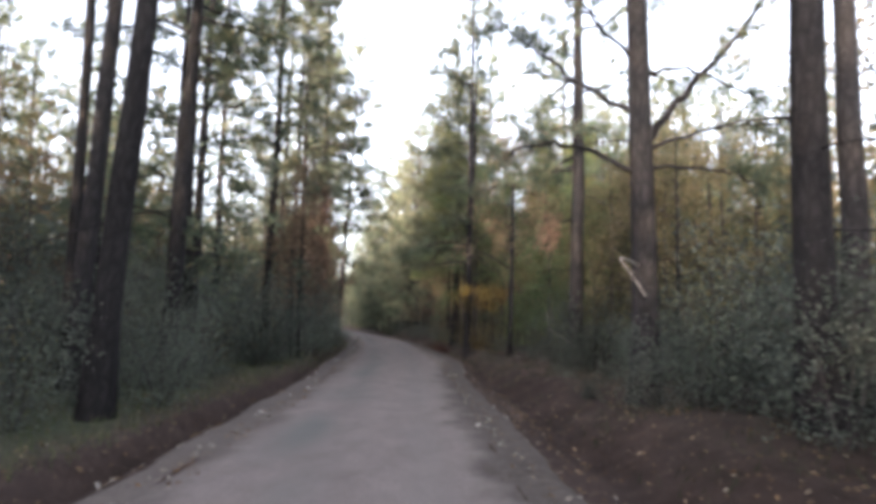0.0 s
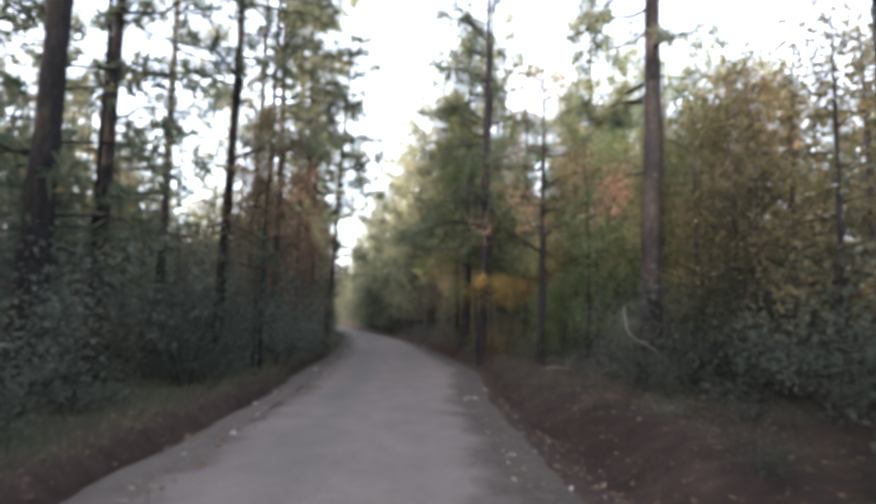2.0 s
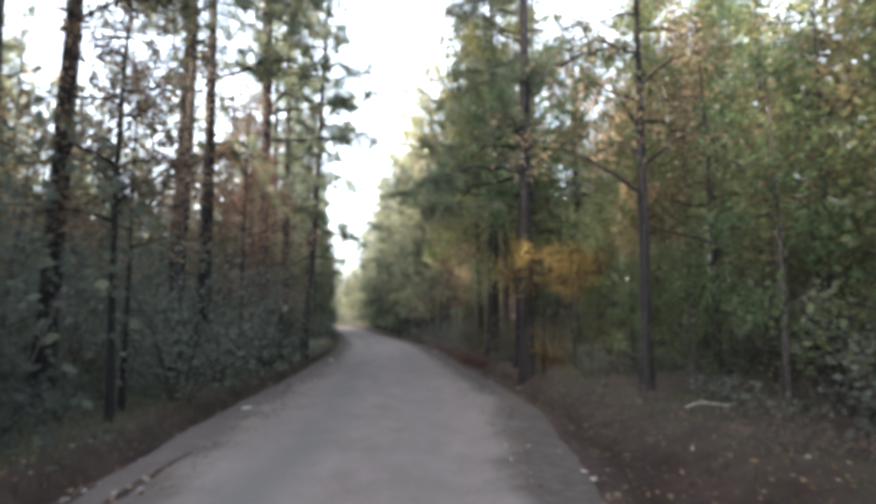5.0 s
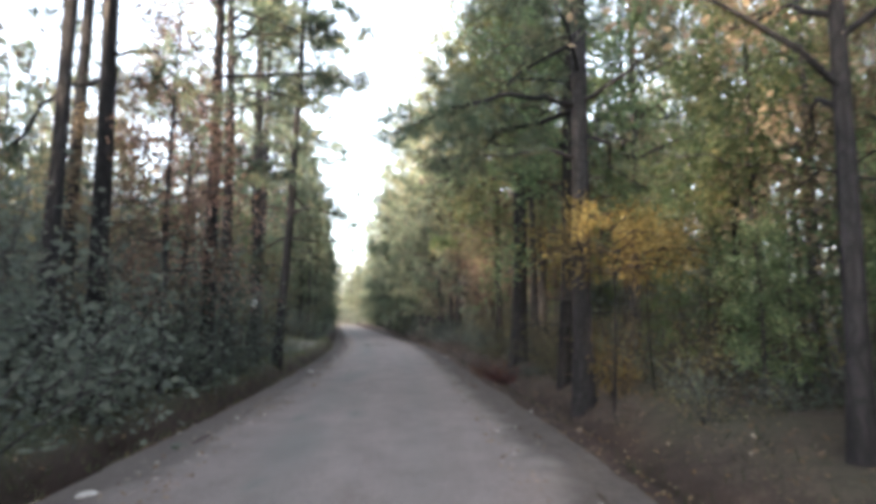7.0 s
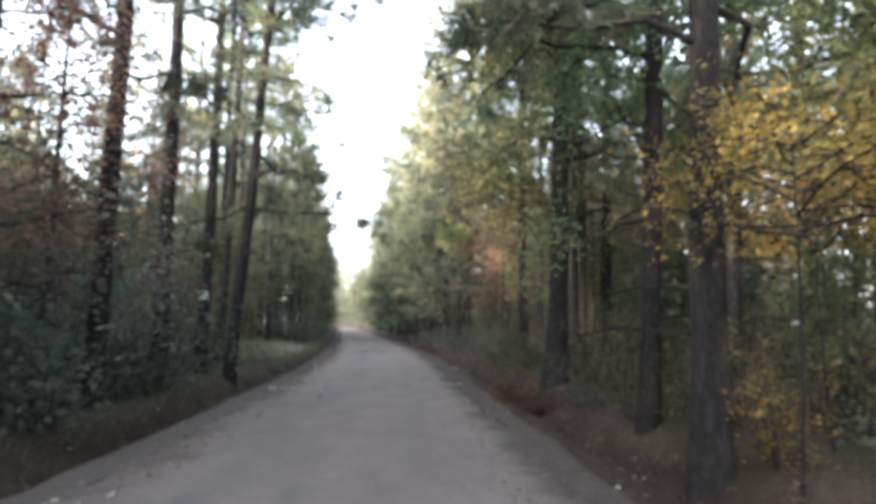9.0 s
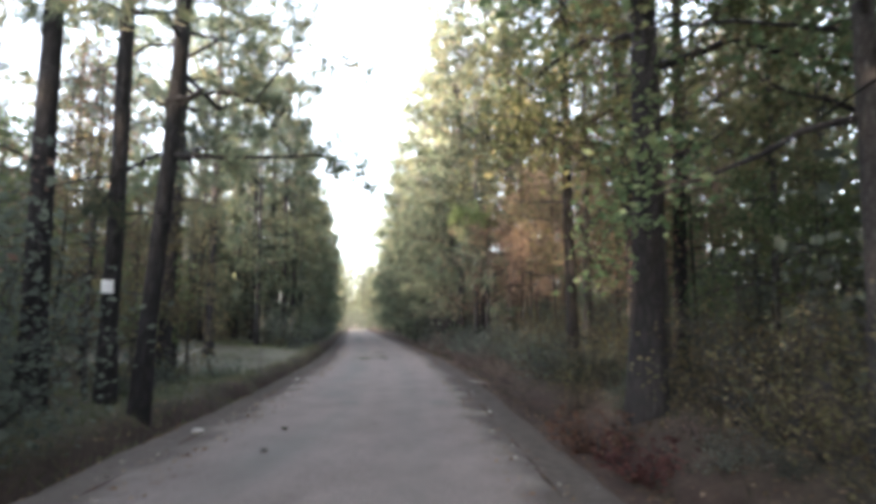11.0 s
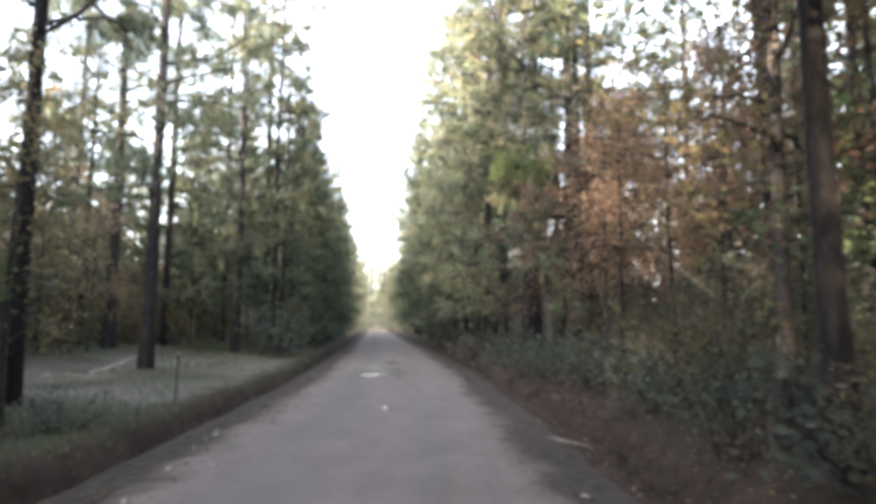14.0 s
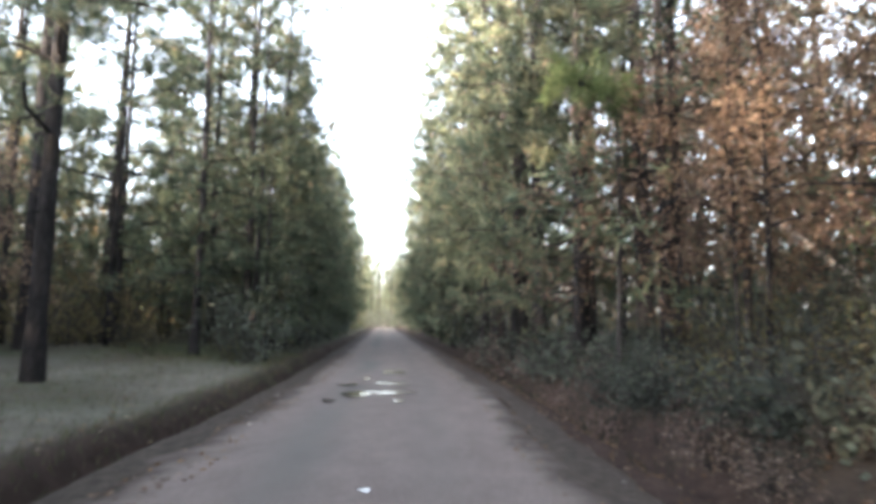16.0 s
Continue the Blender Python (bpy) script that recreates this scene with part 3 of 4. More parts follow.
LONG_LIMBS = {
    5: [(0.045, [(0, 0, 6.0), (1.0, -0.3, 6.3), (2.0, -0.5, 6.35), (3.0, -0.6, 6.45)]), (0.03, [(0, 0, 3.9), (0.9, -0.8, 3.7), (1.5, -0.9, 3.2)])],
    4: [(0.04, [(0, 0, 5.6), (1.0, -0.3, 5.85), (2.4, -0.4, 5.6)])],
    9: [(0.05, [(0, 0, 5.3), (-0.57, -0.2, 5.28), (-1.3, -0.3, 4.2), (-2.0, -0.4, 3.5)]), (0.04, [(0, 0, 5.85), (0.8, -0.2, 5.85), (1.8, -0.4, 4.8)])],
    13: [(0.05, [(0.2, 0, 4.75), (0.8, -0.2, 4.85), (1.4, -0.3, 4.8), (1.9, -0.3, 4.55)]), (0.04, [(0.15, 0, 3.95), (-0.4, -0.2, 3.6), (-0.6, -0.2, 3.1)]), (0.028, [(0.2, 0, 3.95), (0.6, 0, 3.98), (1.1, -0.1, 3.85)])],
    15: [(0.045, [(0, 0, 6.4), (0.7, -0.2, 6.45), (1.4, -0.3, 6.35), (2.0, -0.4, 6.0)])],
    22: [(0.06, [(0, 0, 5.6), (-1.2, -0.4, 5.7), (-2.4, -0.7, 5.3), (-3.4, -0.9, 4.8)]), (0.05, [(0, 0, 5.6), (0.9, -0.5, 6.1), (1.7, -0.8, 6.9)])],
    28: [(0.05, [(-0.1, 0, 4.6), (-0.5, -1.6, 5.1), (-1.0, -3.4, 5.5), (-2.0, -4.8, 5.55), (-2.7, -5.6, 5.4)])],
}
for k, (x, y, diam, lean, height, base) in enumerate(ROADSIDE_PINES):
    side = -1 if x < float(road_x(y)) else 1
    if k == 24:
        tree = plant("broadleaf_tree", broad_parts(17.0, diam, 4.4, 3, (lean, 0.0), 0.27, 0.14, 18000, True), PINE_BARK, SPRING_LEAF, foot(x, y),
                     "large full-crowned green tree with a thick dark trunk beside the road", "tree", "green broadleaf trees")
        continue
    tree = plant("pine_tree", pine_parts(height, diam, base, 100 + k, (lean, 0.0), 0.05, True, 1.0, 0.0 if side < 0 else np.pi, 5),
                 PINE_BARK, NEEDLES, foot(x, y), "tall roadside pine with plated grey-brown bark and sparse lower limbs", "tree", "roadside pines")
    add_limbs(tree, 700 + k, LONG_LIMBS.get(k, []), PINE_BARK, {22: 14, 28: 12}.get(k, 7), LIME_NEEDLES if k == 28 else NEEDLES)

    if k == 21:
        rr = np.random.default_rng(91)
        twig = curve_points([(0, 0, 4.5), (-0.5, -0.2, 4.4), (-0.85, -0.35, 4.1), (-0.95, -0.4, 3.6)], 12)
        limb = part("limb", tube(twig, np.linspace(0.03, 0.008, 12), 6, 0.05, rr), PINE_BARK, tree, smooth=True)
        tagged(part("dead_leaves", leaf_cloud(twig[5:], 60, 0.2, 0.11, rr, 1.4), TAN_LEAF, limb, "hanging clump of dry tan leaves"), kind="stuff")

# the old broad pine with crooked bare limbs
oldpine = plant("pine_tree", pine_parts(20, 0.44, 9, 77, (-0.008, 0), 0.04, True, 1.0, np.pi, 3), PINE_BARK, NEEDLES, foot(3.92, 11.2),
                "dark old pine with long crooked bare limbs at the road bank", "tree", "roadside pines")
add_limbs(oldpine, 690, [
    (0.055, [(0, 0, 4.0), (-1.0, -0.2, 4.45), (-1.8, -0.3, 4.5), (-2.5, -0.4, 4.25)]),
    (0.04, [(0, 0, 4.2), (1.0, 0.2, 4.25), (1.8, 0.3, 4.22), (2.5, 0.4, 3.95)]),
    (0.045, [(0, 0, 4.45), (1.0, -0.2, 4.85), (2.5, -0.4, 4.98)]),
    (0.085, [(0, 0, 4.5), (0.6, 0, 5.3), (1.3, 0.1, 6.1), (2.3, 0.2, 7.2), (3.2, 0.3, 8.5)]),
    (0.055, [(0, 0, 5.1), (-1.0, 0.1, 5.7), (-1.7, 0.2, 6.3), (-2.4, 0.2, 6.8)]),
    (0.045, [(0, 0, 6.0), (-0.8, 0, 6.9), (-1.2, 0, 7.6)]),
    (0.045, [(0, 0, 5.9), (1.0, 0, 6.05), (2.4, 0.1, 5.5)])], PINE_BARK)

# ---------------------------------------------------------------- prototypes for the woods
rng = np.random.default_rng(11)


FAR = {}


def wood_first(ob):
    return sorted(ob.children, key=lambda c: c.name.startswith(("crown", "foliage")))


class Kind:
    """A kind of plant: the first one placed is built, the others are copies of its variants."""

    def __init__(self, build, seeds):
        self.build, self.seeds, self.made = build, seeds, []

    def put(self, x, y, scale=1.0, turn=None, far=False):
        turn = rng.uniform(0, 360) if turn is None else turn
        m = pose(*foot(x, y), 0, 0, turn) @ Matrix.Diagonal((scale, scale, scale * rng.uniform(0.93, 1.08), 1))
        if far and self.made:
            src = self.made[int(rng.integers(len(self.made)))]
            FAR.setdefault(wood_first(src)[1].data.materials[0].name, []).append((src, m))
            return None
        if len(self.made) < len(self.seeds):
            ob = self.build(self.seeds[len(self.made)])
            ob.matrix_basis = m
            self.made.append(ob)
            return ob
        src = self.made[int(rng.integers(len(self.made)))]
        made = copy_thing(src, Matrix.Identity(4))
        made.matrix_basis = m
        return made


def pine_kind(seeds, height, base, diam, fine, full, label, group, taper=0.8):
    return Kind(lambda s: plant("pine_tree", pine_parts(height * (0.9 + 0.02 * (s % 9)), diam, base, s, (0.01 * (s % 3 - 1), 0), 0.1, fine, full, None, 3, taper),
                                PINE_BARK, NEEDLES, (0, 0, 0), label, "tree", group), seeds)


def broad_kind(seeds, height, base, diam, leaf, label, group, count=2300, size=0.15, spread=0.3, bark=GREY_BARK):
    count, size = int(count * 0.95), size * 1.12
    return Kind(lambda s: plant("broadleaf_tree", broad_parts(height, diam, base, s, (0.02 * (s % 3 - 1), 0), spread, size, count, True),
                                bark, leaf, (0, 0, 0), label, "tree", group), seeds)


def shrub_kind(seeds, height, width, leaf, label, group, count=1300, size=0.1):
    count, size = int(count * 0.6), size * 1.18
    return Kind(lambda s: plant("shrub", shrub_parts(height, width, s, size, count), GREY_BARK, leaf, (0, 0, 0), label, "shrub", group, crown="foliage", stem="stem"), seeds)


TALL = pine_kind((201, 202, 203, 204, 205), 21, 9, 0.28, False, 1.0, "tall slender pine in the woods with a high thin crown", "woodland pines")
EDGE = pine_kind((221, 222, 223, 224, 225), 19, 3.0, 0.28, False, 1.7, "bushy green pine at the wood's edge, needled nearly to the ground", "edge pines")
BROAD = pine_kind((231, 232, 233, 234), 23, 2.4, 0.32, False, 2.1, "tall full pine with drooping boughs over the road bank", "edge pines", 0.5)
YOUNG = pine_kind((241, 242, 243), 9, 0.7, 0.14, False, 1.15, "young green pine at the edge of the woods", "young pines")
GREEN_TREE = broad_kind((301, 302, 303), 11, 1.8, 0.2, GREEN_LEAF, "green broadleaf tree at the edge of the woods", "green broadleaf trees", 4600, 0.115)
OLIVE_TREE = broad_kind((311, 312, 313), 9, 1.5, 0.16, OLIVE_LEAF, "thin broadleaf tree with olive autumn leaves", "olive broadleaf trees", 3300, 0.115)
RUST_TREE = broad_kind((321, 322, 323), 8.5, 1.6, 0.14, RUST_LEAF, "thin broadleaf tree with rust-brown autumn leaves", "rust broadleaf trees", 3000, 0.11)
DARK_BUSH = shrub_kind((401, 402, 403, 404), 3.6, 3.6, EVERGREEN, "dense dark evergreen bush beside the road", "evergreen bushes", 2600, 0.102)
GREY_BUSH = shrub_kind((411, 412, 413), 2.8, 3.0, OLIVE_LEAF, "thin twiggy bush with faded olive leaves", "twiggy bushes", 1500, 0.062)
LOW_BUSH = shrub_kind((421, 422, 423), 1.2, 1.7, EVERGREEN, "low dark green bush on the bank", "low bushes", 700, 0.08)
BROWN_BUSH = shrub_kind((431, 432), 1.5, 1.8, DULL_LEAF, "low bush with dry brown leaves", "brown bushes", 1100, 0.06)
RED_BUSH = shrub_kind((441,), 0.9, 1.1, RED_LEAF, "small bush with dull red leaves on the bank", "red bushes", 420, 0.08)

taken = [(x, y) for x, y, *_ in ROADSIDE_PINES] + [(3.92, 11.2)]


def free(x, y, gap):
    return all((x - a) ** 2 + (y - b) ** 2 > gap * gap for a, b in taken)


def strew(kind, y0, y1, s0, s1, count, gap, scale=(0.85, 1.2), tries=40, far=False):
    """Scatters a kind between two distances from the road's middle (negative: the near-side woods)."""
    for _ in range(count):
        for _ in range(tries):
            y = rng.uniform(y0, y1)
            x = float(road_x(y)) + rng.uniform(s0, s1)
            if free(x, y, gap) and float(clearing(np.array([x]), np.array([y]))[0]) < 0.2:
                kind.put(x, y, rng.uniform(*scale), None, far)
                taken.append((x, y))
                break


# the single trees and bushes that stand out
GOLD = broad_kind((331,), 3.9, 2.55, 0.045, YELLOW_LEAF, "slender sapling with bright golden leaves", "golden saplings", 4000, 0.052, 0.46, PINE_BARK)
GOLD.put(2.75, 31.3, 0.88, 40)
GOLD.put(3.9, 32.8, 0.78, 150)
# added shrub whose golden colour stands for a sunlit strip beside the trunk
LIT_STRIP = shrub_kind((451,), 1.7, 0.7, YELLOW_LEAF, "slim upright shrub in golden colour for a sunlit strip at the foot of a pine", "golden shrubs", 600, 0.055)
LIT_STRIP.put(3.05, 32.2, 0.9)
TAN_TREE = broad_kind((371, 372), 9.8, 3.0, 0.21, TAN_LEAF, "thin dark-trunked tree with drooping tan leaves", "tan broadleaf trees", 4400, 0.088, 0.2, PINE_BARK)
for x, y, sc in ((3.85, 26.9, 1.0), (5.8, 28.4, 0.8), (5.3, 56.4, 0.9)):
    TAN_TREE.put(x, y, sc)
    taken.append((x, y))
PINK_TREE = broad_kind((375, 376), 7.0, 2.6, 0.1, RUST_LEAF, "small tree with faded pinkish-brown leaves leaning over the road bank", "rust broadleaf trees", 4800, 0.08, 0.22, PINE_BARK)
for x, y, sc in ((-4.3, 24.2, 1.0), (-4.9, 25.8, 0.9), (2.5, 55.3, 0.95)):
    PINK_TREE.put(x, y, sc)
    taken.append((x, y))
SPRING_TREE = broad_kind((391,), 15, 4.2, 0.24, SPRING_LEAF, "tall slim tree with olive-green leaves leaning to the road", "green broadleaf trees", 9000, 0.12, 0.18, PINE_BARK)
for x, y, sc in ((2.3, 45.6, 1.0), (7.6, 37.2, 0.9), (9.2, 32.6, 0.85), (7.0, 35.0, 0.75), (8.6, 34.4, 0.9)):
    SPRING_TREE.put(x, y, sc)
    taken.append((x, y))
HOLLY = broad_kind((381, 382, 383), 6.5, 1.0, 0.12, GREEN_LEAF, "bushy small green tree filling the wood's edge", "small green trees", 3600, 0.12, 0.3)
for x, y, sc in ((5.0, 24.4, 0.75), (6.2, 22.8, 0.85), (6.6, 29.5, 0.7), (8.4, 31.6, 0.8), (9.6, 35.0, 0.9), (8.0, 38.4, 0.8), (5.8, 42.2, 0.6), (6.4, 45.6, 0.7), (5.9, 50.0, 0.65), (6.6, 53.6, 0.75), (6.2, 57.6, 0.75), (-8.2, 47.0, 0.8), (-9.6, 44.0, 0.9)):
    HOLLY.put(x, y, sc)
    taken.append((x, y))
BIG_GREEN = broad_kind((341, 342), 13, 3.6, 0.3, GREEN_LEAF, "broad green tree whose limbs reach over the road bank", "green broadleaf trees", 10500, 0.13, 0.36)
for x, y, sc in ((4.9, 37.4, 0.95), (7.4, 33.6, 0.8), (3.3, 36.8, 0.8)):
    BIG_GREEN.put(x, y, sc)
    taken.append((x, y))
BIG_OLIVE = broad_kind((345, 346), 13, 3.4, 0.26, OLIVE_LEAF, "broad tree with yellowing olive leaves over the bank", "olive broadleaf trees", 8000, 0.11, 0.25)
for x, y, sc in ((3.6, 43.8, 1.15), (3.1, 41.9, 0.85), (5.6, 40.6, 0.95), (5.4, 50.5, 0.85), (3.2, 48.6, 0.85)):
    BIG_OLIVE.put(x, y, sc)
    taken.append((x, y))
BARE = broad_kind((361, 362, 363), 7.5, 2.4, 0.075, RUST_LEAF, "thin bare sapling with a few dry leaves", "bare saplings", 260, 0.09, 0.2, PINE_BARK)
for x, y, sc in ((3.1, 53.0, 1.0), (2.2, 55.6, 1.05), (4.6, 50.9, 0.95), (2.0, 58.0, 1.0), (4.9, 45.2, 0.9), (-7.9, 43.2, 0.9), (-8.6, 45.6, 1.0), (-6.9, 38.9, 0.8)):
    BARE.put(x, y, sc)
    taken.append((x, y))
FULL_RUST = broad_kind((351, 352), 8.5, 2.2, 0.15, RUST_LEAF, "full autumn tree with rust-orange leaves at the road edge", "rust broadleaf trees", 8500, 0.08, 0.22)
for x, y, sc in ((-5.0, 32.6, 0.85), (-6.4, 33.0, 0.75), (3.0, 57.2, 0.95), (4.4, 53.4, 0.85), (7.2, 27.2, 0.8)):
    FULL_RUST.put(x, y, sc)
    taken.append((x, y))
for x, y, sc in ((-5.4, 34.5, 0.8), (1.0, 58.5, 0.8), (4.3, 48.0, 1.0), (7.0, 31.0, 0.8)):
    RUST_TREE.put(x, y, sc)
    taken.append((x, y))
for x, y, sc in ((4.7, 47.4, 0.8), (5.4, 43.0, 0.75), (7.4, 25.5, 0.9), (7.2, 28.9, 0.8)):
    GREEN_TREE.put(x, y, sc)
    taken.append((x, y))
for x, y, sc in ((1.45, 39.5, 0.9), (1.7, 38.3, 0.8)):
    RED_BUSH.put(x, y, sc)
for x, y, sc in ((-4.6, 19.5, 1.0), (-4.9, 22.6, 1.15), (-4.3, 26.6, 0.9), (-5.5, 17.0, 0.9), (-4.6, 29.5, 0.8), (-4.7, 33.5, 0.8), (-5.2, 37.5, 0.85), (-10.5, 68.5, 1.2), (-11.5, 72.5, 1.3), (3.0, 66.5, 1.0),
                 (7.0, 9.4, 0.8), (6.9, 12.4, 0.95), (6.6, 14.6, 0.8), (6.4, 17.6, 0.8), (7.6, 10.5, 1.05), (3.6, 10.0, 0.42), (4.25, 17.2, 0.3), (8.2, 13.0, 1.3), (8.6, 16.0, 1.3),
                 (-7.6, 35.5, 1.25), (-8.6, 38.0, 1.3), (-8.2, 33.4, 1.2), (-6.3, 32.3, 1.0), (-6.2, 36.3, 1.15), (-5.7, 34.0, 1.0), (-6.9, 38.6, 1.1), (4.6, 52.6, 0.95), (4.9, 49.0, 0.9),
                 (4.35, 6.6, 0.62), (5.3, 7.4, 0.75), (5.6, 8.0, 0.8), (4.5, 10.2, 0.6), (5.2, 10.6, 0.75), (4.3, 18.4, 0.62), (5.2, 18.7, 0.8), (5.9, 16.2, 0.7), (5.3, 14.4, 0.55), (5.5, 20.6, 0.7), (5.2, 22.0, 0.6),
                 (4.0, 53.6, 0.6), (4.7, 55.4, 0.75), (5.4, 54.2, 0.85), (5.0, 57.4, 0.8), (3.5, 58.6, 0.6), (2.5, 60.6, 0.5), (6.2, 51.4, 0.85), (5.7, 48.2, 0.85), (6.5, 46.6, 0.9), (5.2, 45.0, 0.6), (4.5, 42.6, 0.55), (5.6, 43.6, 0.75), (6.2, 41.2, 0.8), (3.4, 61.8, 0.7), (4.6, 60.0, 0.9),
                 (-4.0, 10.6, 0.5), (-5.2, 10.9, 0.65), (-4.9, 8.2, 0.5), (-5.4, 15.2, 0.75), (-4.7, 13.4, 0.55), (-5.3, 30.2, 0.75), (-4.9, 31.0, 0.55)):
    DARK_BUSH.put(x, y, sc)
    taken.append((x, y))

for x, y, sc in ((2.6, 35.5, 0.55), (3.2, 38.2, 0.6), (2.9, 36.9, 0.55), (3.6, 34.2, 0.6), (1.9, 42.6, 0.5), (2.4, 44.8, 0.55), (1.7, 46.8, 0.5), (2.6, 48.6, 0.6), (3.4, 29.2, 0.5), (3.1, 41.0, 0.5)):
    GREY_BUSH.put(x, y, sc)
for x, y, sc in ((4.7, 30.4, 0.42), (5.7, 31.4, 0.48), (6.6, 29.8, 0.5), (5.0, 34.8, 0.42), (6.2, 33.2, 0.5), (4.4, 26.0, 0.36)):
    HOLLY.put(x, y, sc)

# rows along the road, then the woods behind
strew(DARK_BUSH, 4, 46, -8.8, -5.6, 24, 1.2, (0.7, 1.1))
strew(GREY_BUSH, 2, 47, -7.5, -5.0, 22, 0.9, (0.6, 1.0))
strew(LOW_BUSH, 2, 48, -6.2, -4.0, 34, 0.5, (0.4, 0.9))
strew(GREY_BUSH, 3, 44, 6.4, 9.5, 26, 0.9, (0.7, 1.1), 40, True)
strew(BROWN_BUSH, 3, 44, 3.4, 6.6, 22, 0.5, (0.2, 0.42))
strew(DARK_BUSH, 3, 45, 7.0, 10.5, 15, 1.2, (0.8, 1.3), 40, True)
strew(DARK_BUSH, 45, 64, 6.2, 10, 7, 1.2, (0.6, 1.0), 40, True)
strew(LOW_BUSH, 3, 45, 5.2, 7.6, 40, 0.5, (0.5, 1.0), 40, True)
strew(LOW_BUSH, 3, 45, 3.7, 5.2, 12, 0.5, (0.25, 0.45))
strew(BROWN_BUSH, 44, 64, 3.2, 5.8, 34, 0.5, (0.3, 0.6))
strew(BROWN_BUSH, 64, 75, 3.3, 5.0, 8, 0.5, (0.5, 0.9), 40, True)
strew(LOW_BUSH, 58, 72, 3.6, 5.6, 16, 0.5, (0.8, 1.4), 40, True)
for x, y, sc in ((6.4, 15.8, 0.7), (7.0, 18.0, 0.74), (5.9, 17.4, 0.66), (6.2, 20.8, 0.75), (8.2, 15.2, 0.7), (6.8, 21.6, 0.6), (7.4, 20.4, 0.75), (6.7, 24.2, 0.7), (7.6, 14.2, 0.6), (8.0, 17.4, 0.7), (6.6, 19.2, 0.78), (7.9, 22.4, 0.85), (8.9, 18.6, 0.85), (6.6, 25.8, 0.8), (9.6, 24.0, 0.95), (8.6, 26.4, 0.9)):
    OLIVE_TREE.put(x, y, sc)
    taken.append((x, y))
strew(GREY_BUSH, 62, 100, -20, -9.2, 30, 1.2, (1.1, 1.7), 40, True)
strew(DARK_BUSH, 22, 52, -20, -8, 18, 1.4, (0.9, 1.5), 40, True)
strew(DARK_BUSH, 20, 62, -13, -6.8, 16, 1.2, (1.0, 1.8), 40, True)
strew(YOUNG, 20, 62, -17, -7.2, 30, 1.3, (0.45, 0.8), 40, True)
strew(DARK_BUSH, 14, 40, 10, 21, 8, 1.4, (1.2, 1.7), 40, True)
strew(GREY_BUSH, 60, 72, -19, -10.5, 12, 1.1, (1.0, 1.6), 40, True)
strew(DARK_BUSH, 22, 30, -14, -8.5, 5, 1.1, (1.1, 1.5), 40, True)
strew(OLIVE_TREE, 12, 26, 8.5, 16, 12, 1.2, (0.6, 0.85))
strew(GREEN_TREE, 16, 34, 8.5, 17, 6, 1.4, (0.55, 0.75))
strew(DARK_BUSH, 16, 24, -13, -7.6, 4, 1.1, (1.1, 1.5), 40, True)
strew(DARK_BUSH, 54, 72, 9, 18, 7, 1.2, (1.3, 1.7), 40, True)
strew(GREY_BUSH, 62, 74, -15, -5, 24, 0.8, (0.35, 0.6), 40, True)
strew(GREY_BUSH, 60, 68, -20, -10.5, 16, 0.8, (0.8, 1.2), 40, True)
strew(GREY_BUSH, 34, 46, 3.9, 5.6, 14, 0.6, (0.45, 0.75))
strew(GREY_BUSH, 46, 62, 4.6, 6.4, 18, 0.6, (0.55, 0.85))
strew(LOW_BUSH, 44, 62, 4.0, 5.8, 22, 0.45, (0.7, 1.2))
strew(DARK_BUSH, 9, 24, -17, -7.5, 9, 1.2, (1.1, 1.8), 40, True)
strew(DARK_BUSH, 6, 17, 7.5, 17, 9, 1.2, (1.0, 1.5), 40, True)
strew(DARK_BUSH, 12, 72, 8, 20, 20, 1.5, (0.9, 1.5), 40, True)
strew(OLIVE_TREE, 14, 44, 7.0, 12, 13, 1.3)
strew(OLIVE_TREE, 44, 60, 7.5, 12, 7, 1.3)
strew(OLIVE_TREE, 14, 60, -15, -8.5, 8, 1.5, (0.5, 0.75))
strew(RUST_TREE, 11, 20, -14, -7.4, 5, 1.2, (0.6, 0.9))
strew(RUST_TREE, 30, 62, -15, -8.0, 6, 1.5, (0.5, 0.8))
strew(RUST_TREE, 44, 62, 7.0, 12, 9, 1.4)
strew(RUST_TREE, 62, 75, 4.8, 12, 5, 1.4)
strew(GREEN_TREE, 32, 62, 6, 15, 14, 1.8)
strew(EDGE, 62, 90, -13.0, -9.0, 10, 1.8, (0.7, 0.95))
strew(EDGE, 66, 105, -6.6, -4.6, 22, 1.5, (0.6, 0.95))
for x, y, sc in ((-10.3, 69.0, 0.9), (-13.2, 72.5, 0.85), (-16.5, 71.0, 0.8), (-17.8, 66.5, 0.75), (-19.5, 75.0, 0.85), (-20.5, 69.5, 0.95), (-14.6, 67.5, 0.8), (-24.5, 72.0, 1.0), (-12.4, 79.0, 0.9), (-17.5, 81.0, 1.0)):
    BROAD.put(x, y, sc)
    taken.append((x, y))
for y, off, sc in ((61.8, 4.6, 0.75), (64.8, 4.4, 0.9), (67.8, 4.3, 0.9), (71.2, 4.4, 0.9), (75.0, 4.3, 0.95), (60.5, 6.4, 0.9), (63.5, 5.4, 0.9), (66.0, 4.6, 0.95), (69.5, 4.9, 0.85), (73.0, 4.5, 1.0), (77.0, 4.7, 0.95), (81.5, 4.5, 1.0), (86.0, 4.6, 1.0), (91.0, 4.5, 1.0), (96.0, 4.6, 1.0), (101.0, 4.6, 1.0)):
    BROAD.put(float(road_x(y)) + off, y, sc)
    taken.append((float(road_x(y)) + off, y))
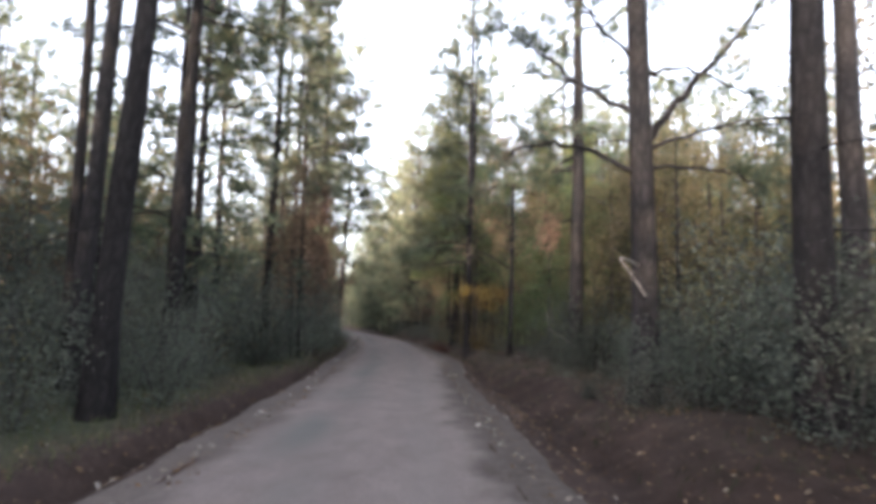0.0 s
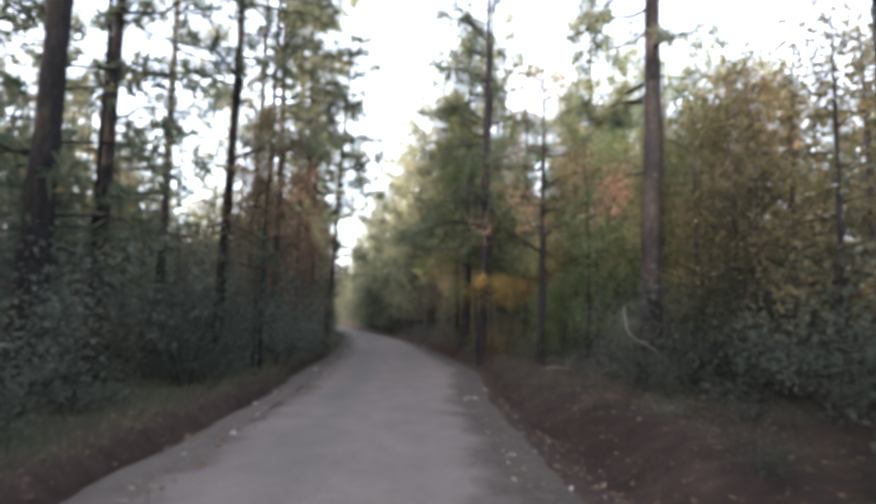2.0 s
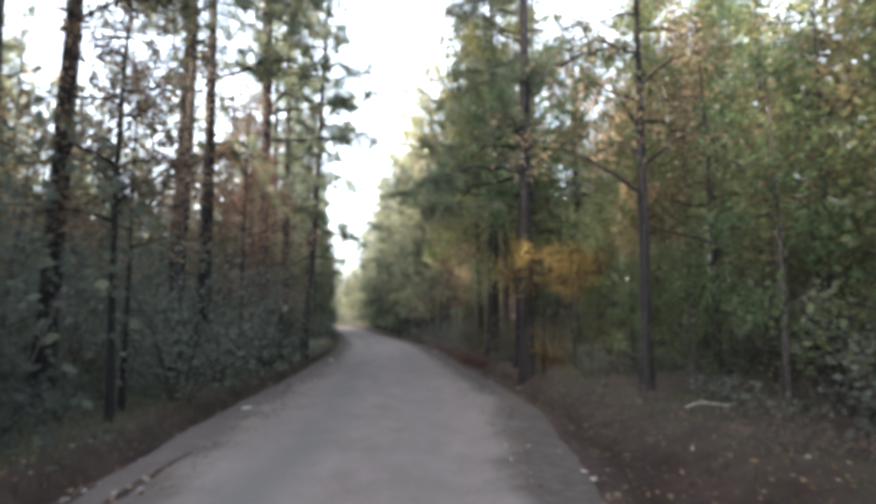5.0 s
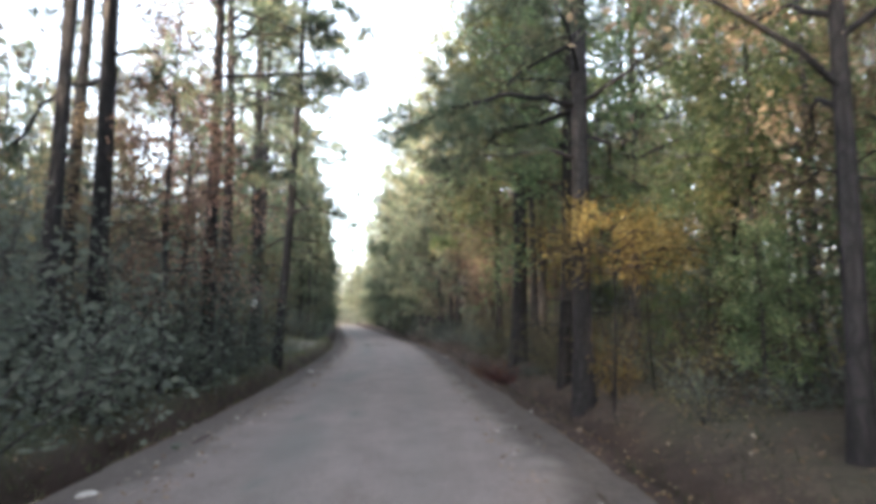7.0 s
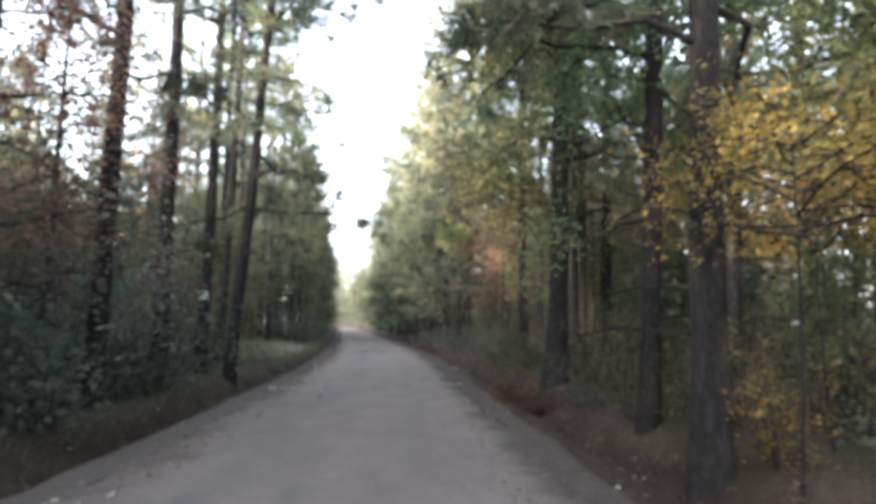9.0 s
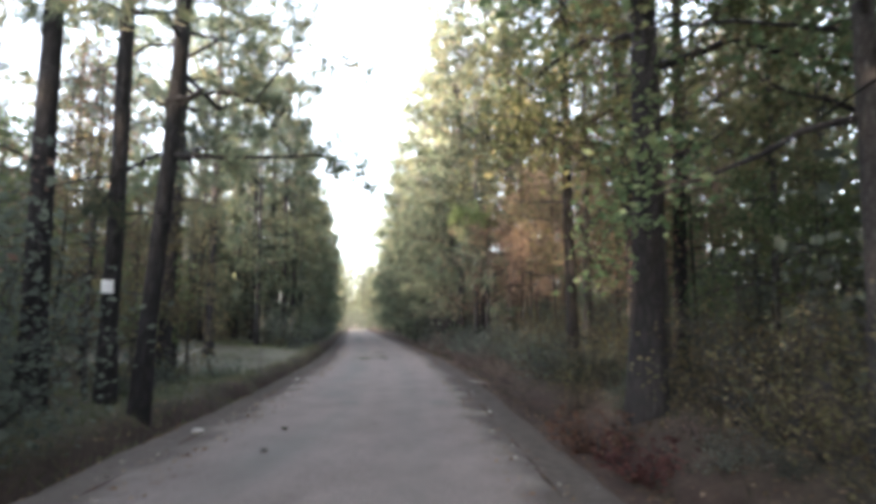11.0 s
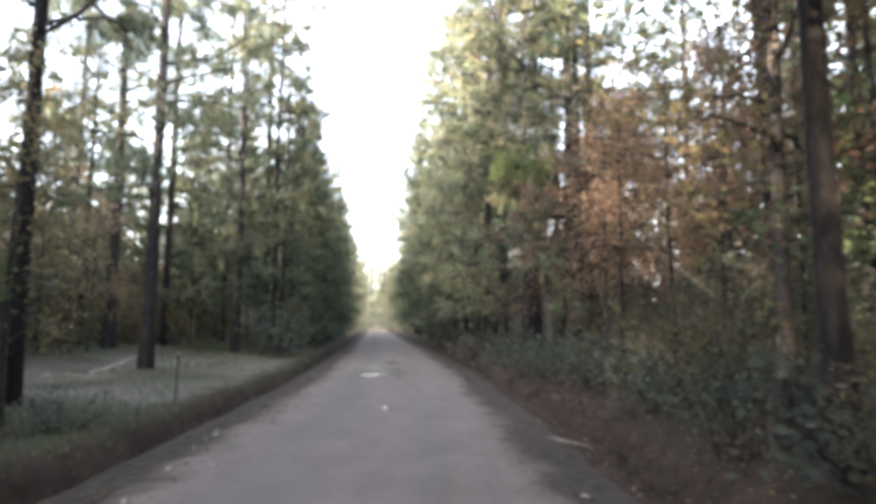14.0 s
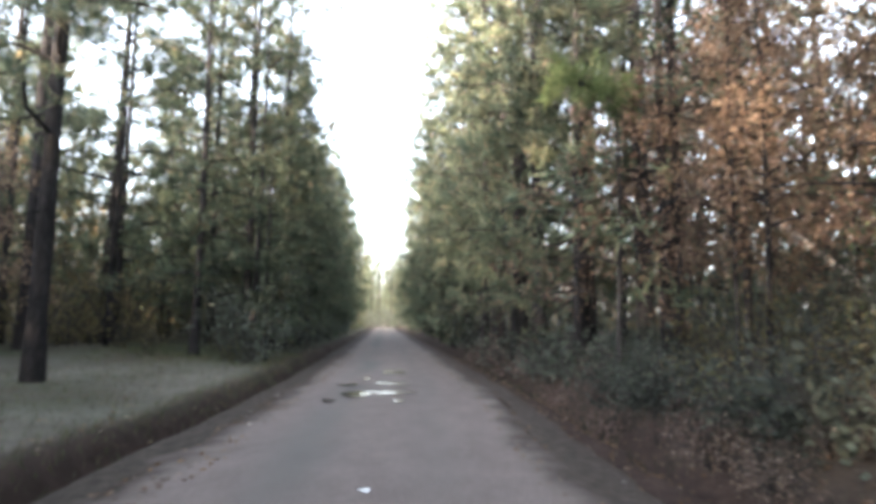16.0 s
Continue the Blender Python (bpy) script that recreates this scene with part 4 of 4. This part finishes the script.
strew(EDGE, 60, 105, 4.6, 7.0, 22, 1.6, (0.6, 0.95))
strew(EDGE, 55, 100, -20, -9.5, 22, 1.8, (0.5, 0.85))
strew(EDGE, 50, 76, 9.5, 19, 14, 1.9, (0.55, 0.95))
for x, y, sc in ((-6.4, 44.4, 0.5), (-7.2, 48.0, 0.55), (-6.9, 42.8, 0.5)):
    OLIVE_TREE.put(x, y, sc)
strew(YOUNG, 24, 29.5, -13, -8.2, 9, 1.1, (0.55, 0.75))
strew(YOUNG, 22, 60, -18, -8, 20, 1.4, (0.5, 0.9))
strew(BROAD, 105, 170, 4.4, 5.4, 12, 3.0, (0.9, 1.0), 40, True)
strew(EDGE, 215, 262, -9, 9, 34, 1.6, (0.75, 1.05), 60, True)
strew(BROAD, 196, 214, -7, 7, 22, 1.0, (0.62, 0.8), 60, True)
strew(DARK_BUSH, 190, 197, -6, 6, 14, 0.7, (1.2, 1.8), 60, True)
strew(YOUNG, 66, 105, -5.2, -4.0, 16, 1.2, (0.6, 1.1))
strew(YOUNG, 62, 105, 3.8, 5.2, 18, 1.2, (0.6, 1.1))
strew(DARK_BUSH, 63, 105, -6, -3.8, 8, 1.0, (0.5, 0.9), 40, True)
strew(DARK_BUSH, 60, 105, 3.6, 6, 8, 1.0, (0.5, 0.9), 40, True)
for x, y, sc in ((-6.8, 18.1, 0.85), (-7.4, 21.0, 0.8), (-9.4, 19.2, 0.8)):
    EDGE.put(x, y, sc)
    taken.append((x, y))
strew(YOUNG, 56, 90, -24, -9.3, 24, 1.3, (0.75, 1.1), 40, True)
strew(EDGE, 60, 84, -26, -12, 12, 1.6, (0.8, 1.05))
strew(EDGE, 44, 60, -24, -11.5, 8, 1.6, (0.7, 1.0))
strew(EDGE, 62, 95, -22, -8, 12, 1.8, (0.6, 0.95))
strew(EDGE, 11, 22, -15, -8.0, 5, 1.6, (0.6, 0.95))
strew(EDGE, 14, 62, -22, -9.5, 26, 2.0, (0.55, 1.0))
strew(TALL, 10, 80, -26, -8.0, 46, 2.2, (0.8, 1.1))
strew(OLIVE_TREE, 36, 50, -16, -8.2, 6, 1.3, (0.8, 1.1))
strew(OLIVE_TREE, 9, 24, -17, -8.5, 9, 1.3, (0.9, 1.3))
strew(TALL, 9, 22, -20, -9.0, 4, 1.8, (0.8, 1.0))
strew(TALL, 8, 44, 12, 26, 12, 2.2, (0.6, 0.8))
strew(TALL, 44, 80, 9.5, 26, 26, 2.2, (0.85, 1.1))
strew(BIG_OLIVE, 42, 72, 8, 17, 10, 2.0, (0.8, 1.15), 40, True)
strew(FULL_RUST, 46, 70, 6, 13, 8, 1.6, (0.9, 1.2), 40, True)
strew(TALL, 80, 140, -22, -7.0, 30, 2.5, (0.85, 1.05), 40, True)
strew(TALL, 80, 140, 6.5, 22, 26, 2.5, (0.85, 1.05), 40, True)
strew(EDGE, 105, 250, -8, -4.6, 40, 2.0, (0.75, 1.0), 40, True)
strew(EDGE, 105, 250, 4.6, 8, 40, 2.0, (0.75, 1.0), 40, True)
strew(YOUNG, 105, 150, -5.0, -4.0, 14, 1.2, (0.6, 1.1), 40, True)
strew(YOUNG, 105, 150, 4.0, 5.0, 14, 1.2, (0.6, 1.1), 40, True)
# pines added behind the start, out of view, to block the low sun
strew(TALL, -60, 8, -30, -11.0, 30, 2.3, (0.85, 1.1), 40, True)
# two full-height pines added to shadow the right roadside trunks
for x, y, sc in ((-1.7, -56.5, 1.0), (-1.4, -59.5, 0.95)):
    EDGE.put(x, y, sc, None, True)
strew(EDGE, -67, -56, -6.5, 3, 14, 1.1, (0.72, 0.78), 40, True)
strew(EDGE, -60, -24, -32, 18, 60, 1.8, (0.8, 1.0), 40, True)
strew(YOUNG, -34, -20, -14, 14, 30, 1.0, (0.7, 1.1), 40, True)
strew(EDGE, -30, 4, -12, -7.5, 8, 2.3, (0.6, 0.8), 40, True)
# added left rows that keep low sun off the road and right bank
strew(EDGE, -45, 14, -24, -9, 34, 1.5, (0.5, 0.62), 40, True)
strew(EDGE, -26, 5, -18, -8.5, 20, 1.3, (0.5, 0.6), 40, True)
strew(YOUNG, -30, 10, -20, -8, 26, 1.3, (0.8, 1.1), 40, True)
strew(TALL, -30, 5, 10.5, 20, 14, 2.5, (0.85, 1.1), 40, True)
strew(OLIVE_TREE, 0, 60, -24, -13, 12, 2.0, (0.7, 1.1), 40, True)
strew(OLIVE_TREE, 0, 70, 11, 24, 18, 2.0, (0.8, 1.3), 40, True)


def far_stand(leaf, name, label, category):
    """The farther plants of a kind, too many to tell apart, as one mesh of two materials."""
    verts, tris, which, at = [], [], [], 0
    for ob, m in FAR[leaf]:
        for k, child in enumerate(wood_first(ob)):
            me = child.data
            co = np.empty(len(me.vertices) * 3, np.float32)
            me.vertices.foreach_get("co", co)
            co = co.reshape(-1, 3) @ np.array(m.to_3x3()).T + np.array(m.translation)
            n = len(me.polygons)
            idx = np.empty(len(me.loops), np.int32)
            me.loops.foreach_get("vertex_index", idx)
            f = idx.reshape(n, -1)
            if k == 1:
                step = f.shape[1]
                thin = 4 if category == "undergrowth" else 3
                keep = np.arange(len(co) // step) % thin == 0
                each = co.reshape(-1, step, 3)[keep]
                mid = each.mean(1, keepdims=True)
                co = (mid + (each - mid) * (1.6 if thin == 3 else 1.8)).reshape(-1, 3)
                f = np.arange(len(co)).reshape(-1, step)
            if f.shape[1] == 4:
                f = np.concatenate([f[:, :3], f[:, [0, 2, 3]]])
            verts.append(co)
            tris.append(f + at)
            which.append(np.full(len(f), k, np.int32))
            at += len(co)
    first = wood_first(FAR[leaf][0][0])
    me = mesh_of(name, np.concatenate(verts), np.concatenate(tris), first[0].data.materials[0])
    me.materials.append(first[1].data.materials[0])
    me.polygons.foreach_set("material_index", np.concatenate(which))
    return tagged(new(name, me), label, category, kind="stuff")


far_stand("pine_needles", "pine_stand", "dense stand of tall green pines along the far road, with unseen sun-blocking pines behind the start", "pine woods")
for leaf, words in (("olive_leaf", "olive"), ("rust_leaf", "rust-brown")):
    far_stand(leaf, "leafy_thicket", "thicket of " + words + " leafy trees and bushes deep in the woods", "thicket")
far_stand("evergreen_leaf", "undergrowth", "dense dark evergreen undergrowth deep between the trunks", "undergrowth")
far_stand("dull_brown_leaf", "undergrowth", "low brown undergrowth at the far wood's edge", "undergrowth")


# ---------------------------------------------------------------- far woods and small growth, uncountable
def far_woods():
    r = np.random.default_rng(5)
    pieces = []
    for side in (-1, 1):
        n = 380
        y = r.uniform(-10, 150, n)
        s = side * r.uniform(16, 34, n)
        x = np.interp(y, FINE_Y, FINE_X) + s
        h = r.uniform(4, 11, n) if side < 0 else r.uniform(6, 14, n) * np.interp(y, [0, 25, 45], [0.6, 0.7, 1.0])
        cs = np.concatenate([np.stack([x + r.standard_normal(n) * 1.6, y + r.standard_normal(n) * 1.6, h * q + 0.5], 1) for q in np.linspace(0.05, 1, 9)])
        pieces.append(leaf_cloud(cs, 9, 1.0, 0.62, r))
    return joined(pieces)


tagged(new("far_woods", mesh_of("far_woods", *far_woods(), OLIVE_LEAF)), "distant undergrowth and trees deep in the woods", "woods", kind="stuff")


def scatter(y0, y1, s0, s1, n, r):
    y = r.uniform(y0, y1, n)
    x = road_x(y) + r.uniform(s0, s1, n)
    return x, y


def blades(x, y, length, width, r):
    z = ground_z(x, y)
    n = len(x)
    c = np.stack([x, y, z - 0.01], 1)
    a = r.uniform(0, 2 * np.pi, n)
    side = np.stack([np.cos(a), np.sin(a), 0 * a], 1) * width / 2
    tip = np.stack([r.standard_normal(n) * 0.4, r.standard_normal(n) * 0.4, np.ones(n)], 1) * (length * r.uniform(0.4, 1.2, n))[:, None]
    v = np.stack([c - side, c + side, c + tip], 1).reshape(-1, 3)
    return v, np.arange(len(v)).reshape(-1, 3)


def litter(x, y, size, r, lift=0.012):
    z = ground_z(x, y) + lift
    n = len(x)
    road_top = np.abs(x - road_x(y)) < 1.9
    z = np.where(road_top, 0.025, z)
    c = np.stack([x, y, z], 1)
    a = r.uniform(0, 2 * np.pi, n)
    ln = size * r.uniform(0.5, 1.3, n)[:, None]
    d = np.stack([np.cos(a), np.sin(a), r.standard_normal(n) * 0.25], 1)
    s = np.stack([-np.sin(a), np.cos(a), r.standard_normal(n) * 0.25], 1)
    v = np.stack([c, c + d * ln * 0.5 + s * ln * 0.32, c + d * ln, c + d * ln * 0.5 - s * ln * 0.32], 1).reshape(-1, 3)
    return v, np.arange(len(v)).reshape(-1, 4)


r = np.random.default_rng(21)
xs, ys = scatter(1, 70, -9, -2.8, 36000, r)
keep = r.uniform(0, 1, len(xs)) > clearing(xs, ys) * 0.7
xs, ys = xs[keep], ys[keep]
tagged(new("grass", mesh_of("grass", *blades(xs, ys, 0.15, 0.013, r), GRASS)), "short uneven green grass on the road bank", "grass", kind="stuff")
xs, ys = scatter(46, 68, -10.5, -3.2, 3500, r)
tagged(new("dry_grass", mesh_of("dry_grass", *blades(xs, ys, 0.1, 0.012, r), DRY_GRASS)), "short dry grass round the sandy turnout", "grass", kind="stuff")
# right-hand grass takes the blade colour that is darkened for shade
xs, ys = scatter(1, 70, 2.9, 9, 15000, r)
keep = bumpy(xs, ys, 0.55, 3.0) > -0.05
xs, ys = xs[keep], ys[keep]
tagged(new("grass", mesh_of("grass", *blades(xs, ys, 0.17, 0.013, r), SHADED_GRASS)), "sparse grass and weeds under the trees, green darkened for shade", "grass", kind="stuff")
sides = [scatter(1, 75, -3.6, -1.5, 9000, r), scatter(1, 75, 1.6, 5.2, 15000, r), scatter(1, 70, -9, -3.4, 7000, r)]
xs, ys = (np.concatenate([a[k] for a in sides]) for k in (0, 1))
keep = bumpy(xs, ys, 0.8, 9.0) + 0.5 * bumpy(xs, ys, 2.6, 2.0) > r.uniform(-0.75, 0.2, len(xs))
xs, ys = xs[keep], ys[keep]
tagged(new("leaf_litter", mesh_of("leaf_litter", *litter(xs, ys, 0.06, r), DRY_LEAF)), "fallen dry brown leaves along the road edges", "leaves", kind="stuff")

sides = [scatter(3, 45, -2.5, -1.7, 800, r), scatter(3, 45, 1.6, 2.5, 420, r), scatter(45, 62, -2.5, -1.6, 90, r)]
xs, ys = (np.concatenate([a[k] for a in sides]) for k in (0, 1))
tagged(new("leaf_litter", mesh_of("leaf_litter", *litter(xs, ys, 0.075, r, 0.02), PALE_LEAF)), "pale curled leaves scattered along the road edges", "leaves", kind="stuff")


# ---------------------------------------------------------------- things on and beside the road
def puddle(x, y, lx, ly, seed):
    r = np.random.default_rng(seed)
    n = 36
    a = np.arange(n) * 2 * np.pi / n
    rad = 1 + 0.22 * np.sin(a * 2 + r.uniform(0, 6)) + 0.16 * np.sin(a * 3 + r.uniform(0, 6)) + 0.12 * np.sin(a * 5 + r.uniform(0, 6)) + 0.07 * np.sin(a * 9 + r.uniform(0, 6))
    ring = np.stack([lx / 2 * rad * np.cos(a), ly / 2 * rad * np.sin(a), 0 * a], 1)
    inner = ring * 0.5
    inner[:, 2] = 0.001
    v = np.concatenate([ring, inner, [[0, 0, 0.001]]])
    bm = bmesh.new()
    vs = [bm.verts.new(p) for p in v]
    for i in range(n):
        j = (i + 1) % n
        bm.faces.new((vs[i], vs[j], vs[n + j], vs[n + i]))
        bm.faces.new((vs[n + i], vs[n + j], vs[2 * n]))
    me = bpy.data.meshes.new("puddle")
    bm.to_mesh(me)
    bm.free()
    me.materials.append(WATER)
    ob = new("puddle", me)
    ob.matrix_basis = pose(x, y, 0.026)
    return tagged(ob, "shallow rain puddle on the sandy road", "puddle", "puddles")


for k, (x, y, lx, ly) in enumerate(((-4.05, 58.6, 0.7, 0.9), (-3.35, 59.0, 0.8, 0.55), (-3.75, 60.9, 0.9, 0.4), (-4.6, 60.3, 0.4, 0.5), (-4.1, 64.2, 0.5, 1.0), (-3.1, 57.6, 0.22, 0.3),
                                     (-2.68, 40.4, 0.1, 0.14), (-2.5, 38.8, 0.1, 0.14), (-2.55, 51.3, 0.1, 0.14), (-4.5, 62.0, 0.25, 0.5), (-4.35, 57.4, 0.2, 0.3))):
    puddle(x, y, lx, ly, 50 + k)


def stone(x, y, size, seed):
    bm = bmesh.new()
    bmesh.ops.create_icosphere(bm, subdivisions=2, radius=size / 2)
    r = np.random.default_rng(seed)
    for v in bm.verts:
        v.co *= 1 + 0.22 * noise.noise(v.co * 9 / size * 0.1 + Vector((seed, 0, 0))) + 0.05 * r.standard_normal()
        v.co.z *= 0.55
    me = bpy.data.meshes.new("stone")
    bm.to_mesh(me)
    bm.free()
    me.materials.append(STONE)
    ob = new("stone", me)
    z = max(foot(x, y, 0)[2], 0.0 if abs(x - float(road_x(y))) < 1.9 else -1)
    ob.matrix_basis = pose(x, y, z + size * 0.17, 0, 0, seed * 40)
    return tagged(ob, "small pale stone at the road edge", "stone", "stones")


r = np.random.default_rng(33)
stone(-3.2, 26.9, 0.2, 1)
stone(-3.76, 40.05, 0.16, 2)
for k in range(46):
    y = r.uniform(9, 62)
    side = -1 if r.uniform() < 0.5 else 1
    s = -(half_left(y) + r.uniform(0.0, 0.6)) if side < 0 else half_right(y) + r.uniform(0, 0.7)
    stone(float(road_x(y) + s), y, r.uniform(0.04, 0.1), 10 + k)


def dead_branch(knots, radius, label):
    pts = curve_points(knots, 14)
    rr = np.random.default_rng(int(abs(knots[0][1]) * 10))
    pieces = [tube(pts, np.linspace(radius, radius * 0.35, len(pts)), 8, 0.06, rr)]
    for k in (5, 9):
        e = unit(rr.standard_normal(3)) * (0.25 if radius > 0.02 else 0.09)
        pieces.append(tube(pts[k] + e * np.linspace(0, 1, 3)[:, None], [radius * 0.5, radius * 0.35, radius * 0.15], 5))
    return tagged(new("dead_branch", mesh_of("dead_branch", *joined(pieces), DEAD_WOOD, True)), label, "branch", "fallen branches")


gz = lambda x, y: foot(x, y, -0.03)[2]
dead_branch([(3.8, 11.05, 2.56), (3.42, 10.4, 2.6), (3.06, 9.8, 2.58), (3.13, 9.7, 2.42), (3.27, 9.65, 2.22), (3.42, 9.6, 1.95)], 0.016, "bleached broken branch hanging from an old pine")
dead_branch([(3.41, 16.92, 1.84), (3.43, 16.9, 1.5), (3.48, 16.88, 1.38), (3.62, 16.88, 1.28), (3.85, 16.92, 1.2), (4.2, 17.15, 0.95)], 0.008, "bleached curved dead branch caught in a bush")
dead_branch([(-5.64, 53.05, gz(-5.64, 53.05)), (-5.69, 54.1, gz(-5.69, 54.1) + 0.02), (-5.79, 55.15, gz(-5.79, 55.15))], 0.032, "pale straight fallen stick lying along the road shoulder")
dead_branch([(0.02, 49.0, gz(0.02, 49.0)), (0.28, 48.55, gz(0.28, 48.55) + 0.02), (0.52, 48.2, gz(0.52, 48.2))], 0.014, "pale fallen branch on the leaf litter")
dead_branch([(3.55, 24.3, gz(3.55, 24.3)), (3.85, 24.55, gz(3.85, 24.55) + 0.05), (4.25, 24.6, gz(4.25, 24.6)), (4.5, 24.8, gz(4.5, 24.8))], 0.018, "pale weathered branch fallen on the bank")
dead_branch([(-10.9, 56.0, gz(-10.9, 56.0)), (-10.4, 56.3, gz(-10.4, 56.3) + 0.2), (-9.9, 56.4, gz(-9.9, 56.4) + 0.42)], 0.026, "pale broken limb leaning at the edge of the turnout")
dead_branch([(-11.6, 55.2, gz(-11.6, 55.2)), (-10.9, 55.3, gz(-10.9, 55.3) + 0.05), (-10.1, 55.1, gz(-10.1, 55.1))], 0.016, "pale fallen limb lying in the turnout grass")
dead_branch([(4.8, 60.5, 3.9), (5.6, 60.2, 3.1), (6.6, 60.0, 2.2), (8.4, 59.7, gz(8.4, 59.7))], 0.11, "dark leaning dead trunk in the woods")


def notice():
    """A small white paper notice nailed to a trunk."""
    ob = new("notice")
    bm = bmesh.new()
    bmesh.ops.create_cube(bm, size=1)
    for v in bm.verts:
        v.co = Vector((v.co.x * 0.19, v.co.y * 0.004, v.co.z * 0.21))
        if v.co.z > 0:
            v.co.y -= 0.006
    bmesh.ops.bevel(bm, geom=list(bm.edges), offset=0.001, segments=1, affect="EDGES")
    me = bpy.data.meshes.new("sheet")
    bm.to_mesh(me)
    bm.free()
    me.materials.append(PAPER)
    sheet = new("sheet", me)
    sheet.parent = ob
    for zz in (0.085, -0.085):
        v, f = tube([(0, 0.03, zz), (0, -0.008, zz), (0, -0.011, zz)], [0.003, 0.003, 0.007], 8)
        part("nail", (v, f), STEEL, ob)
    ob.matrix_basis = pose(-5.9, 41.53, 2.05, 0, 0, 8)
    return tagged(ob, "small white notice nailed to a pine trunk", "sign")


notice()


def stake():
    """A thin leaning stake with a pale cut top."""
    ob = new("stake")
    z = gz(-6.15, 50.8) - 0.05
    top = np.array([0.02, 0.0, 0.97 - z])
    part("post", tube([(0, 0, -0.2), (0.004, 0.003, 0.35), tuple(top * 0.97)], [0.013, 0.012, 0.011], 8), GREY_BARK, ob, smooth=True)
    part("cut_top", tube([tuple(top * 0.965), tuple(top * 0.985), tuple(top)], [0.013, 0.0135, 0.009], 8), PAPER, ob, "pale cut top")
    ob.matrix_basis = pose(-6.15, 50.8, z)
    return tagged(ob, "thin weathered stake with a pale top in the turnout", "stake")


stake()
